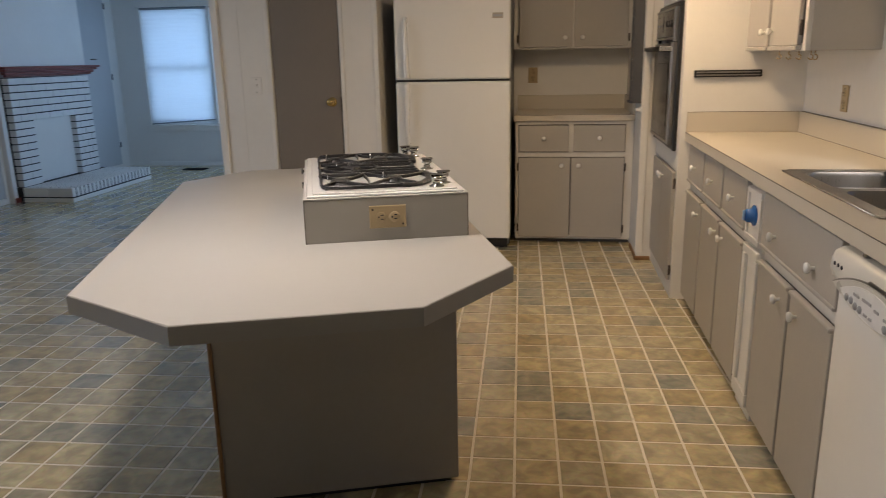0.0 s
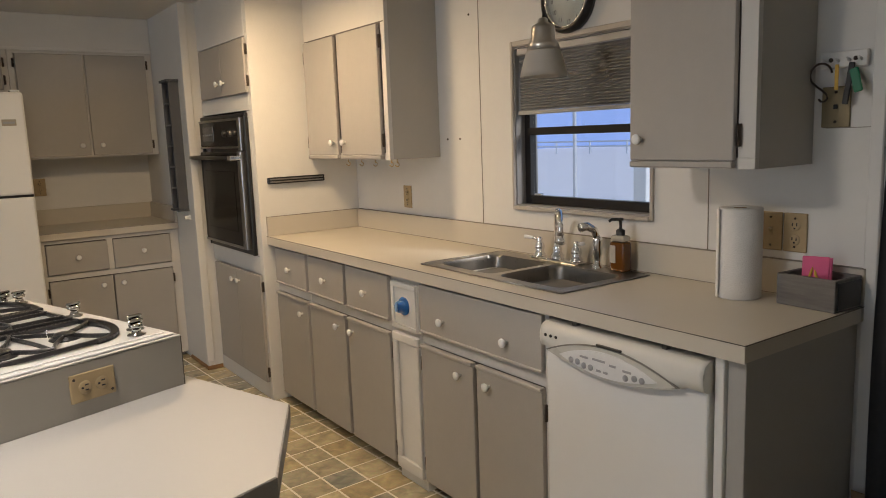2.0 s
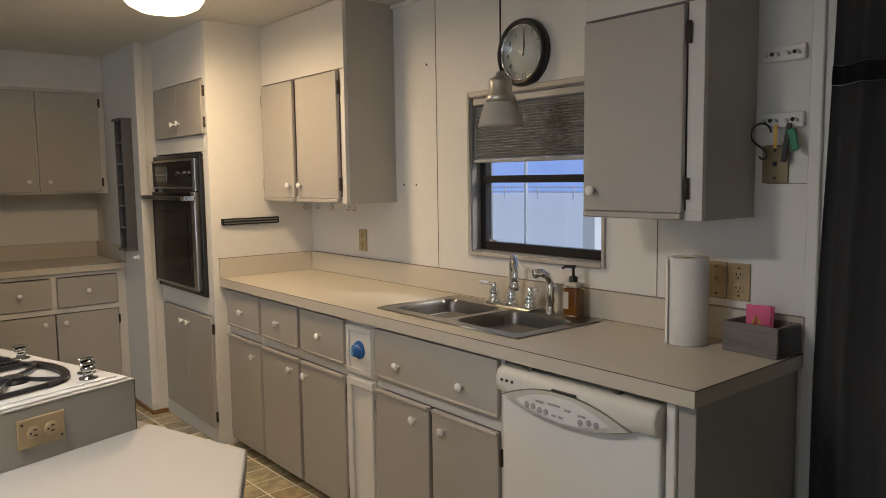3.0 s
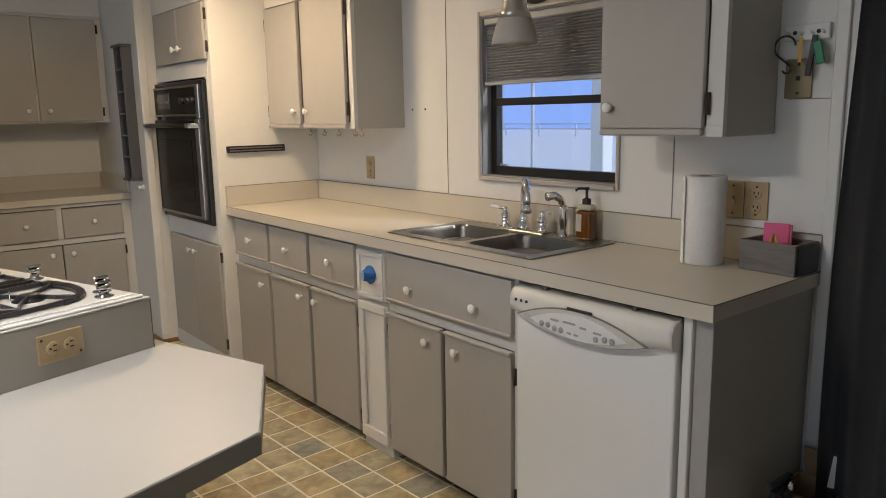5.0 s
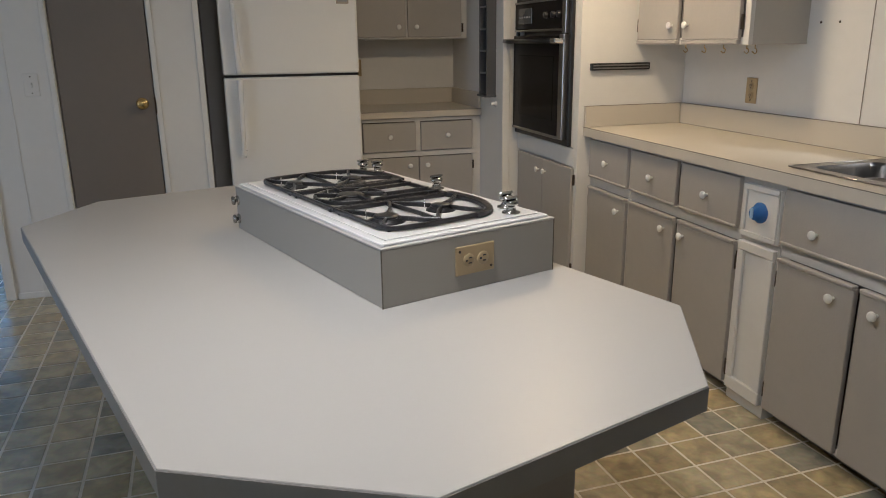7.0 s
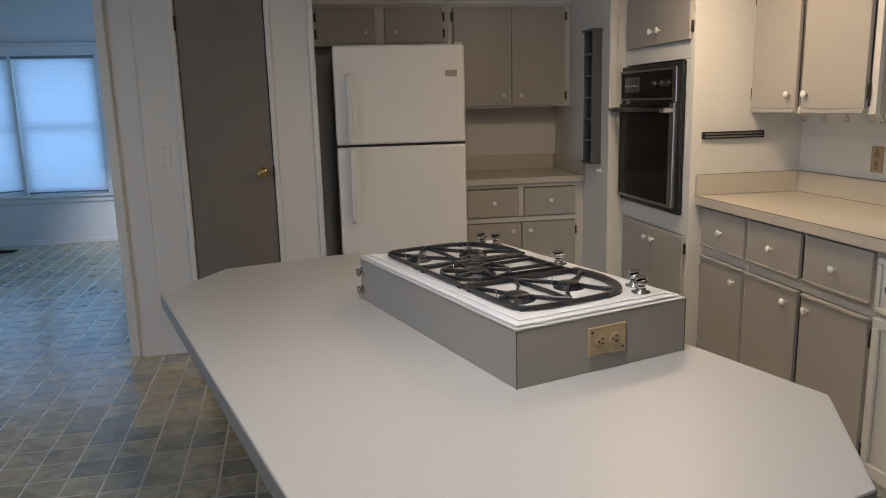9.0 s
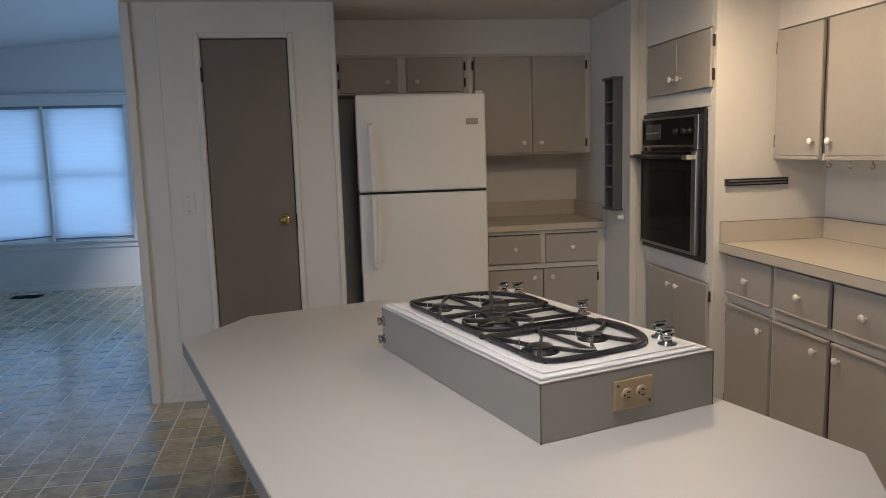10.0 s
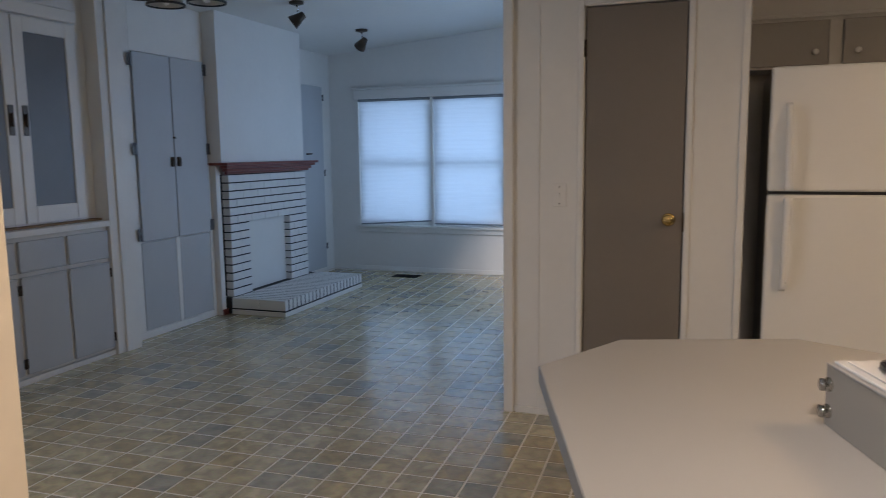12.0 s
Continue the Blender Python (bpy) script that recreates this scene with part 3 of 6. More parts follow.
part("pointer", bx(-0.022, -0.014, -1.342, -1.328, 0.735, 0.772, 0.003), mat("pale_blue_plastic", (0.35, 0.55, 0.8), 0.3), dial)
hinge(c, 0.026, -1.236, 0.56, "-x"), hinge(c, 0.026, -1.236, 0.12, "-x")

# dishwasher
def dishwasher():
    y0, y1 = -2.735, -2.155
    c = thing("dishwasher", pose(0.03, (y0 + y1) / 2, 0), "white built-in dishwasher with an oval control panel", "dishwasher")
    part("body", bx(0.045, WX - 0.01, y0 + 0.005, y1 - 0.005, 0.03, 0.85, 0), M_SHAD, c)
    part("door", bx(0.008, 0.045, y0 + 0.006, y1 - 0.006, 0.09, 0.80, 0.006, 2), M_WHITE, c)
    part("kick_plate", bx(0.03, 0.045, y0 + 0.01, y1 - 0.01, 0.0, 0.082, 0.003), M_WHITE, c)
    ym = y1 - 0.27
    # control bar whose lower edge sags in the middle
    top = bmesh.new()
    rings = []
    for y in np.linspace(y0 + 0.004, y1 - 0.004, 41):
        zb = 0.772 - 0.046 * max(0.0, 1 - ((y - ym) / 0.25) ** 2)
        prof = [(0.045, zb), (0.006, zb), (-0.010, zb + 0.006), (-0.017, zb + 0.030), (-0.016, 0.822), (-0.008, 0.842), (0.010, 0.852), (0.045, 0.853)]
        rings.append([top.verts.new((x, y, z)) for x, z in prof])
    for a, b in zip(rings, rings[1:]):
        for i in range(len(a)):
            j = (i + 1) % len(a)
            top.faces.new((a[i], a[j], b[j], b[i])).smooth = 2 <= i <= 5
    top.faces.new(rings[0][::-1]), top.faces.new(rings[-1])
    bmesh.ops.recalc_face_normals(top, faces=top.faces)
    bar = part("control_bar", top, mat("ivory_plastic", (0.66, 0.645, 0.60), 0.3, var=0.02), c, "ivory plastic control bar")
    # leaf-shaped control panel
    def leaf(w, hu, hl, x0, x1):
        ts = np.linspace(-1, 1, 25)
        pts = [(w * t, hu * (1 - t * t)) for t in ts[::-1]] + [(w * t, -hl * (1 - t * t)) for t in ts[1:-1]]
        bm = prism(pts, 0, x1 - x0, 0.0)
        bm.transform(Matrix.Translation((x1, ym, 0.772)) @ Matrix(((0, 0, -1, 0), (-1, 0, 0, 0), (0, 1, 0, 0), (0, 0, 0, 1))))
        return bm
    # grey leaf behind the rim, with the gap's shadow put into its colour
    part("panel_shadow_gap", leaf(0.238, 0.054, 0.036, -0.0185, -0.012), mat("grey_slot_shade", (0.20, 0.19, 0.17), 0.4), bar)
    part("panel_rim", leaf(0.228, 0.049, 0.036, -0.0215, -0.0184), mat("grey_ivory_plastic", (0.56, 0.55, 0.51), 0.3), bar)
    part("control_panel", leaf(0.175, 0.040, 0.030, -0.0255, -0.0213), mat("white_plastic", (0.74, 0.74, 0.74), 0.3), bar)
    for dy in (0.125, 0.10, 0.075, 0.05, -0.075, -0.105, -0.13):
        part("button", lathe([(0.009, 0), (0.009, 0.003), (0.005, 0.005), (0, 0.005)], pose(-0.025, ym + dy, 0.766 - 0.006 * (abs(dy) < 0.08), 0, -90, 0), 12), M_PRINT, bar)
    for dy, w, z in ((0.075, 0.03, 0.785), (0.02, 0.045, 0.787), (-0.03, 0.022, 0.782), (-0.08, 0.028, 0.778), (0.02, 0.016, 0.757), (-0.005, 0.014, 0.757)):
        part("print", bx(-0.0275, -0.0256, ym + dy - w / 2, ym + dy + w / 2, z - 0.003, z + 0.003, 0), M_PRINT, bar)
    part("handle_slot", bx(-0.0225, -0.0155, ym - 0.055, ym + 0.035, 0.823, 0.831, 0.002), M_BLACK, bar)
    for k in range(3):
        part("vent_hole", lathe([(0.005, 0), (0.005, 0.003), (0, 0.003)], pose(-0.0155, y1 - 0.03 - 0.022 * k, 0.815, 0, -90, 0), 10), M_BLACK, bar)
    for y in (y1 - 0.12, y0 + 0.14):
        part("clip", bx(0.01, 0.03, y - 0.008, y + 0.008, 0.853, 0.866, 0.002), M_OVENSTEEL, c)
dishwasher()

c = thing("end_panel", pose(0.03, -2.78, 0), "white painted end panel and stile beside the dishwasher", "panel")
part("stile", bx(0.022, 0.05, -2.762, -2.737, 0.0, 0.868, 0.002), M_TRIM, c)
part("side_panel", bx(0.035, WX - 0.004, -2.812, -2.763, 0.0, 0.868, 0.002), mat("grey_side_paint", (0.40, 0.385, 0.36), 0.45, var=0.03, scale=4, bump=0.1, bscale=120), c, "grey painted cabinet side")

# ---------------------------------------------------------------- worktop with a cut-out for the sink
SX0, SX1, SY0, SY1 = 0.105, 0.50, -2.125, -1.375
c = thing("worktop", pose(0.28, -1.4, 0.87), "beige laminate worktop with a low backsplash", "worktop")
for a, b, p, q in ((0, WX - 0.022, SY1, -0.014), (0, WX - 0.022, -2.828, SY0), (0, SX0, SY0, SY1), (SX1, WX - 0.022, SY0, SY1)):
    part("slab", bx(a + 0.002, b, p, q, 0.872, 0.915, 0), M_COUNTER, c)
part("front_edge", bx(-0.002, 0.0015, -2.83, -0.014, 0.871, 0.9135, 0.0008), M_COUNTER, c)
part("seam", bx(-0.0024, -0.0002, -2.831, -0.014, 0.9137, 0.9155, 0), M_EDGE, c, "dark seam along the worktop edge")
part("end_seam", bx(0.0, WX - 0.002, -2.8315, -2.829, 0.9135, 0.9157, 0), M_EDGE, c)
part("backsplash", bx(WX - 0.02, WX - 0.001, -2.83, -0.014, 0.873, 1.018, 0.002), M_COUNTER, c)
part("side_splash", bx(0.0, WX - 0.021, -0.032, -0.0135, 0.916, 1.018, 0.002), M_COUNTER, c)
part("splash_seam", bx(WX - 0.0195, WX - 0.001, -2.83, -0.033, 1.0182, 1.0196, 0), M_JOINT, c, "dark seam on top of the backsplash")
part("splash_seam", bx(0.0, WX - 0.022, -0.0315, -0.0137, 1.0182, 1.0196, 0), M_JOINT, c)
part("corner_joint", bx(WX - 0.0225, WX - 0.0202, -2.83, -0.033, 0.9152, 0.9172, 0), M_JOINT, c)

# ---------------------------------------------------------------- island
TH = 17.8
IM = pose(-1.6, -1.4, 0, 0, 0, TH)
U0, U1, V0, V1, CH = -0.592, 0.55, -1.183, 1.166, 0.29
isl = thing("kitchen_island", IM, "pale grey laminate island with clipped corners on a grey base", "island")
octo = [(U0 + CH, V0), (U1 - CH, V0), (U1, V0 + CH), (U1, V1 - CH), (U1 - CH, V1), (U0 + CH, V1), (U0, V1 - CH), (U0, V0 + CH)]
part("tabletop", prism(octo, 0.716, 0.764, 0.0015), M_ISLAND, isl, local=True)
part("edge_band", prism([(x * 1.003, y * 1.0015) for x, y in octo], 0.7165, 0.7615, 0.0), mat("grey_edge_laminate", (0.30, 0.285, 0.265), 0.4, var=0.04, scale=12), isl, "grey laminate edge", local=True)
part("base", bx(-0.292, 0.425, -0.715, 0.85, 0.02, 0.716, 0.003), mat("taupe_laminate", (0.30, 0.275, 0.245), 0.45, var=0.04, scale=6), isl, local=True)
part("corner_strip", bx(-0.302, -0.290, -0.722, -0.700, 0.0, 0.715, 0.002), M_WOODTRIM, isl, "stained wood corner strip", local=True)
part("plinth", bx(-0.27, 0.405, -0.695, 0.83, 0.0, 0.02, 0), M_BLACK, isl, local=True)

# cooktop stand on the island
stand = thing("cooktop_stand", IM @ pose(0.2475, -0.05, 0.764), "grey laminate box that raises the cooktop above the island", "stand")
A0, A1, B0, B1, H = -0.2555, 0.2555, -0.472, 0.472, 0.141
part("box", bx(A0, A1, B0, B1, 0, H - 0.004, 0.0015), M_STOVEBOX, stand, local=True)
part("top_board", bx(A0 - 0.001, A1 + 0.001, B0 - 0.001, B1 + 0.001, H - 0.0038, H, 0.001), M_ISLAND, stand, local=True)
for sx in (A0, A1):
    part("corner_seam", bx(sx - 0.001, sx + 0.001, B0 - 0.0012, B0 + 0.001, 0, H - 0.004, 0), M_EDGE, stand, local=True)


def plate(name, m, parent, wide=False, local=False, material=None, kind="outlet", seg=2):
    """A wall plate that faces its own -y: sockets or switches on it."""
    w, h = (0.115, 0.072) if wide else (0.072, 0.115)
    material = material or M_OUTLET
    bm = bx(-w / 2, w / 2, -0.006, 0, -h / 2, h / 2, 0.003, seg)
    bm.transform(m)
    p = part(name, bm, material, parent, local=local)
    spots = [(-0.021, 0), (0.021, 0)] if wide else [(0, -0.021), (0, 0.021)]
    if kind == "outlet":
        for sx, sz in spots:
            b2 = lathe([(0.0165, 0), (0.0165, 0.0025), (0.015, 0.0035), (0, 0.0035)], m @ pose(sx, -0.0055, sz, 90, 0, 0), 16)
            part("socket", b2, material, p, local=local)
            slots = bmesh.new()
            for dx, dz in ((-0.0065, 0.003), (0.0065, 0.003)):
                q = (dx, dz) if not wide else (dz, dx)
                s = bx(sx + q[0] - 0.0016, sx + q[0] + 0.0016, -0.0098, -0.0085, sz + q[1] - 0.0045, sz + q[1] + 0.0045, 0) if not wide else bx(sx + q[0] - 0.0045, sx + q[0] + 0.0045, -0.0098, -0.0085, sz + q[1] - 0.0016, sz + q[1] + 0.0016, 0)
                slots = join(slots, s)
            hole = (0, -0.008) if not wide else (-0.008, 0)
            slots = join(slots, bx(sx + hole[0] - 0.0025, sx + hole[0] + 0.0025, -0.0098, -0.0085, sz + hole[1] - 0.0025, sz + hole[1] + 0.0025, 0))
            slots.transform(m)
            part("slots", slots, M_BLACK, p, local=local)
    elif kind == "switch":
        for sx, sz in ([(0, 0)] if not wide else [(-0.023, 0), (0.023, 0)]):
            b2 = join(bx(sx - 0.006, sx + 0.006, -0.008, -0.005, sz - 0.013, sz + 0.013, 0.001), bx(sx - 0.004, sx + 0.004, -0.019, -0.006, sz + 0.001, sz + 0.010, 0.0015))
            b2.transform(m)
            part("toggle", b2, M_OUTLET if material is M_OUTLET else material, p, local=local)
    for s in (-1, 1):
        b3 = lathe([(0.0035, 0), (0.0035, 0.0015), (0, 0.0018)], m @ (pose(0, -0.006, s * 0.042, 90, 0, 0) if not wide else pose(s * 0.047, -0.006, -s * 0.024, 90, 0, 0)), 8)
        part("screw", b3, M_HINGE, p, local=local)
    return p


plate("outlet", pose(0.0, B0, 0.076), stand, wide=True, local=True)

# cooktop
def cooktop():
    m = IM @ pose(0.2475, -0.05, 0.905)
    c = thing("gas_cooktop", m, "white enamel gas cooktop with black cast-iron grates", "cooktop")
    a0, a1, b0, b1 = -0.246, 0.246, -0.460, 0.460
    part("tray", join(bx(a0, a1, b0, b1, 0, 0.007, 0.003, 2), bx(a0 + 0.018, a1 - 0.018, b0 + 0.018, b1 - 0.018, 0.0072, 0.011, 0.003, 2)), M_WHITE, c, local=True)
    # burners: two pairs and one in the middle
    spots = ((-0.135, -0.29, 0.036), (0.045, -0.265, 0.030), (-0.085, 0.0, 0.045), (-0.135, 0.27, 0.030), (0.045, 0.24, 0.034))
    for x, y, r in spots:
        b = part("burner", lathe([(0, 0.011), (r * 1.35, 0.011), (r * 1.3, 0.015), (r, 0.017), (r, 0.021), (r * 0.95, 0.022), (0, 0.022)], pose(x, y, 0), 24), M_IRON, c, local=True)
        part("igniter", cyl((x - r * 1.1, y + r * 0.9, 0.015), (x - r * 1.1, y + r * 0.9, 0.040), 0.0016, seg=6), M_CHROME, b, "thin metal igniter pin", local=True)
        part("burner_cap", lathe([(0, 0.0225), (r * 0.9, 0.0225), (r * 0.88, 0.027), (r * 0.6, 0.029), (0, 0.029)], pose(x, y, 0), 24), M_IRON, b, local=True)
    # three grates: curved frames, broad at the knob side, with fingers bent in over the burners
    def bar(p, q, z=0.020, w=0.009, h=0.012):
        d = Vector((q[0] - p[0], q[1] - p[1], 0))
        bm = bx(-w / 2, w / 2, -w * 0.2, d.length + w * 0.2, -h / 2, h / 2, 0.002)
        bm.transform(Matrix.Translation((p[0], p[1], z)) @ Matrix.Rotation(math.atan2(-d.x, d.y), 4, "Z"))
        return bm
    def smooth(pts, n=4):
        out = []
        for i in range(len(pts) - 1):
            p0, p1, p2, p3 = (Vector(pts[max(0, min(len(pts) - 1, i + o))]) for o in (-1, 0, 1, 2))
            for k in range(n):
                u = k / n
                out.append(tuple(0.5 * (2 * p1 + (p2 - p0) * u + (2 * p0 - 5 * p1 + 4 * p2 - p3) * u * u + (3 * p1 - p0 - 3 * p2 + p3) * u ** 3)))
        return out + [tuple(pts[-1])]
    def ribbon(pts, w0, w1, z=0.020, n=4):
        run = smooth(pts, n)
        return [bar(p, q, z, w0 + (w1 - w0) * i / (len(run) - 1)) for i, (p, q) in enumerate(zip(run, run[1:]))]
    def end_grate(s, near, far):
        def f(*pts):
            return [(x, s * y) for x, y in pts]
        bms = ribbon(f((-0.198, 0.137), (-0.198, 0.31), (-0.188, 0.380), (-0.145, 0.403), (-0.04, 0.406), (0.06, 0.400)), 0.009, 0.010)
        # broad wing at the knob side
        bms += ribbon(f((0.06, 0.400), (0.118, 0.375), (0.156, 0.310), (0.170, 0.225), (0.160, 0.137)), 0.016, 0.032, 0.019)
        bms += [bar(*f((-0.198, 0.139), (0.150, 0.139)), w=0.007)]
        bms += ribbon(f((-0.045, 0.405), (-0.042, 0.28), (-0.05, 0.139)), 0.006, 0.007)
        for (cx, cy), corners in ((near, ((-0.196, 0.165), (-0.186, 0.375), (-0.047, 0.152), (-0.046, 0.392))), (far, ((-0.045, 0.165), (-0.044, 0.390), (0.155, 0.175), (0.105, 0.378)))):
            for px, py in corners:
                d = Vector((cx - px, cy - py)).normalized()
                tip = (cx - d.x * 0.026, cy - d.y * 0.026)
                mid = ((px + tip[0]) / 2 + 0.006 * d.y, (py + tip[1]) / 2 - 0.006 * d.x)
                bms += ribbon(f((px, py), mid, tip), 0.009, 0.0055, 0.022, 3)
        for px, py in f((-0.197, 0.16), (-0.182, 0.383), (0.08, 0.390), (0.155, 0.16)):
            bms.append(bx(px - 0.005, px + 0.005, py - 0.005, py + 0.005, 0.011, 0.019, 0.001))
        part("grate", join(*bms), M_IRON, c, local=True)
    end_grate(1, (-0.135, 0.27), (0.045, 0.24))
    end_grate(-1, (-0.135, 0.29), (0.045, 0.265))
    mx, my = -0.085, 0.0
    bms = [bar((-0.198, -0.132), (-0.198, 0.132), w=0.009), bar((0.147, -0.132), (0.147, 0.132), w=0.012), bar((-0.198, 0.128), (0.147, 0.128), w=0.006), bar((-0.198, -0.128), (0.147, -0.128), w=0.006)]
    ring = [(mx + 0.098 * math.cos(2 * math.pi * i / 28), my + 0.098 * math.sin(2 * math.pi * i / 28)) for i in range(29)]
    bms += [bar(p, q, 0.021, 0.010) for p, q in zip(ring, ring[1:])]
    for k in range(6):
        a = radians(60 * k + 30)
        bms.append(bar((mx + 0.098 * math.cos(a), my + 0.098 * math.sin(a)), (mx + 0.036 * math.cos(a + 0.25), my + 0.036 * math.sin(a + 0.25)), 0.025, 0.008))
    for yy in (-0.095, -0.045, 0.045, 0.095):
        bms += ribbon([(mx + 0.098 * math.cos(math.asin(min(0.97, abs(yy) / 0.098))), yy), (0.06, yy * 1.05), (0.147, yy * 1.1)], 0.006, 0.007, 0.023, 2)
    bms += [bar((-0.198, 0.0), (mx - 0.098, 0.0), w=0.007)]
    for px, py in ((-0.198, -0.11), (-0.198, 0.11), (0.147, -0.11), (0.147, 0.11)):
        bms.append(bx(px - 0.006, px + 0.006, py - 0.006, py + 0.006, 0.011, 0.019, 0.001))
    part("grate", join(*bms), M_IRON, c, local=True)
    for x, y in ((0.200, -0.345), (0.168, -0.405), (0.195, -0.02), (0.195, 0.34), (0.165, 0.385)):
        k = part("control_knob", lathe([(0, 0.011), (0.024, 0.011), (0.024, 0.014), (0.013, 0.017), (0.011, 0.030), (0.018, 0.033), (0.019, 0.040), (0.015, 0.044), (0, 0.045)], pose(x, y, 0), 20), M_KNOBMETAL, c, "dark chrome control knob", local=True)
        part("grip", bx(x - 0.022, x + 0.022, y - 0.0045, y + 0.0045, 0.045, 0.054, 0.003), M_KNOBMETAL, k, local=True)
cooktop()
# small chrome knobs on the far side of the stand
for z in (0.035, 0.095):
    part("pull", lathe([(0.016, 0), (0.016, 0.003), (0.006, 0.005), (0.006, 0.009), (0.014, 0.012), (0.014, 0.018), (0, 0.020)], pose(A0, B1 - 0.016, z, 0, -90, 0), 14), M_KNOBMETAL, stand, "small dark chrome pull", local=True)

# ---------------------------------------------------------------- kitchen things
def turned(bm, a):
    bm.transform(pose(0, 0, 0, 0, 0, a))
    return bm


def flush_lamp(x, y, glow):
    c = thing("ceiling_lamp", pose(x, y, CZ), "lit flush ceiling lamp with a frosted bowl and metal clips", "ceiling lamp", "flush ceiling lamps")
    part("base", lathe([(0, 0), (0.17, 0), (0.17, -0.02), (0.15, -0.03), (0, -0.03)], seg=32), M_NICKEL, c, local=True)
    part("bowl", lathe([(0.168, -0.031), (0.165, -0.05), (0.145, -0.08), (0.10, -0.103), (0.05, -0.112), (0, -0.114)], seg=32), glow, c, "glowing frosted bowl", local=True)
    for a in (20, 140, 260):
        part("clip", turned(bx(0.160, 0.180, -0.012, 0.012, -0.055, -0.02, 0.003), a), M_NICKEL, c, local=True)


# the second lamp is unseen, added to brighten the island and cabinet fronts
for (lx, ly), glow in zip(LAMPS, (M_GLOBE, M_GLOBE_ADDED)):
    flush_lamp(lx, ly, glow)

# wall cabinets on the sink wall
def wall_unit(y0, y1, z0, ztop, doors, label, stile):
    fx = 0.285
    c = thing("wall_cabinet", pose(fx, (y0 + y1) / 2, z0), label, "cabinet", "wall cabinets by the sink")
    part("body", bx(fx + 0.02, WX - 0.001, y0, y1, z0, CZ - 0.002, 0.001), mat("cabinet_side_paint", (0.47, 0.45, 0.41), 0.45, var=0.03, scale=4, bump=0.1, bscale=120), c)
    part("face_frame", join(bx(fx, fx + 0.02, y0, y1, z0, z0 + 0.03, 0.001), bx(fx, fx + 0.02, y0, y1, ztop - 0.005, CZ - 0.003, 0.001), bx(fx, fx + 0.02, y0, y0 + stile, z0 + 0.03, ztop, 0.001),
                            bx(fx, fx + 0.02, y1 - 0.02, y1, z0 + 0.03, ztop, 0.001)), M_FRAME, c)
    # dark strips for the shade above and between the doors
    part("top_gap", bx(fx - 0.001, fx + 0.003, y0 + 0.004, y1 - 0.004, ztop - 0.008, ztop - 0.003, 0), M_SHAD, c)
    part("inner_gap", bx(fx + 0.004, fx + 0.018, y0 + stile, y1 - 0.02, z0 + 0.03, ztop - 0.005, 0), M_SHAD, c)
    for a0, a1, ky, hy in doors:
        d = panel("door", c, "-x", fx, a0, a1, z0 + 0.022, ztop - 0.014)
        part("lip", bx(fx - 0.024, fx - 0.001, a0 + 0.001, a1 - 0.001, z0 + 0.003, z0 + 0.021, 0.003), M_CAB, d)
        knob(d, fx - 0.019, ky, z0 + 0.085, "-x")
        for z in (z0 + 0.09, ztop - 0.09):
            hinge(d, fx - 0.004, hy, z, "-x", 0.06)
    return c


wall_unit(-0.848, -0.014, 1.315, 1.94, [(-0.376, -0.035, -0.335, -0.027), (-0.805, -0.416, -0.457, -0.812)], "grey painted wall cabinet with two doors slightly ajar", 0.035)
wall_unit(-2.665, -2.255, 1.300, 1.905, [(-2.612, -2.265, -2.305, -2.622)], "grey painted wall cabinet with one door and bronze hinges", 0.05)
for y in (-0.36, -0.50, -0.635, -0.785, -0.835):
    pts = [(0.33, y, 1.315), (0.33, y, 1.300)] + [(0.33 + 0.010 * math.sin(a), y + 0.0, 1.290 - 0.010 * math.cos(a) + 0.0) for a in np.linspace(3.14, 0.0, 7)] + [(0.318, y, 1.288)]
    solo("cup_hook", tube(pts, 0.0022, 6), M_BRASS, "small brass cup hook screwed under the wall cabinet", "hook", "cup hooks under the wall cabinet")

# knife strip on the oven tower's side
c = thing("knife_strip", pose(0.19, -0.012, 1.21), "black magnetic knife strip on the cream wall", "knife strip")
part("bar", bx(0.022, 0.352, -0.032, -0.0125, 1.193, 1.228, 0.003), M_BLACK, c)
for z in (1.2035, 1.2175):
    part("magnet_rail", bx(0.032, 0.342, -0.035, -0.031, z - 0.0035, z + 0.0035, 0.001), M_OVENSTEEL, c)

# oven tower: cupboards above and below, built-in oven
def tower_unit(name, z0, z1, kz, label):
    c = thing(name, pose(OX, 0.4, z0), label, "cabinet")
    part("body", bx(OX + 0.012, 0.5, 0.034, 0.796, z0 - 0.003, z1 + 0.003, 0), M_FRAME, c)
    for a0, a1, ky, hy in ((0.012, 0.371, 0.325, 0.002), (0.3725, 0.735, 0.415, 0.745)):
        d = panel("door", c, "-x", OX - 0.001, a0, a1, z0, z1)
        knob(d, OX - 0.020, ky, kz, "-x")
        hinge(d, OX - 0.003, hy, z0 + 0.06, "-x"), hinge(d, OX - 0.003, hy, z1 - 0.06, "-x")


tower_unit("oven_top_cupboard", 1.675, 1.955, 1.745, "grey painted cupboard with two small doors above the oven")
tower_unit("oven_base_cupboard", 0.10, 0.70, 0.635, "grey painted cupboard with two doors below the oven")
setting("wall_oven_front_6", bx(OX, OX + 0.02, 0.032, 0.798, 0.0, 0.095, 0.002), M_WALL, tower_l)


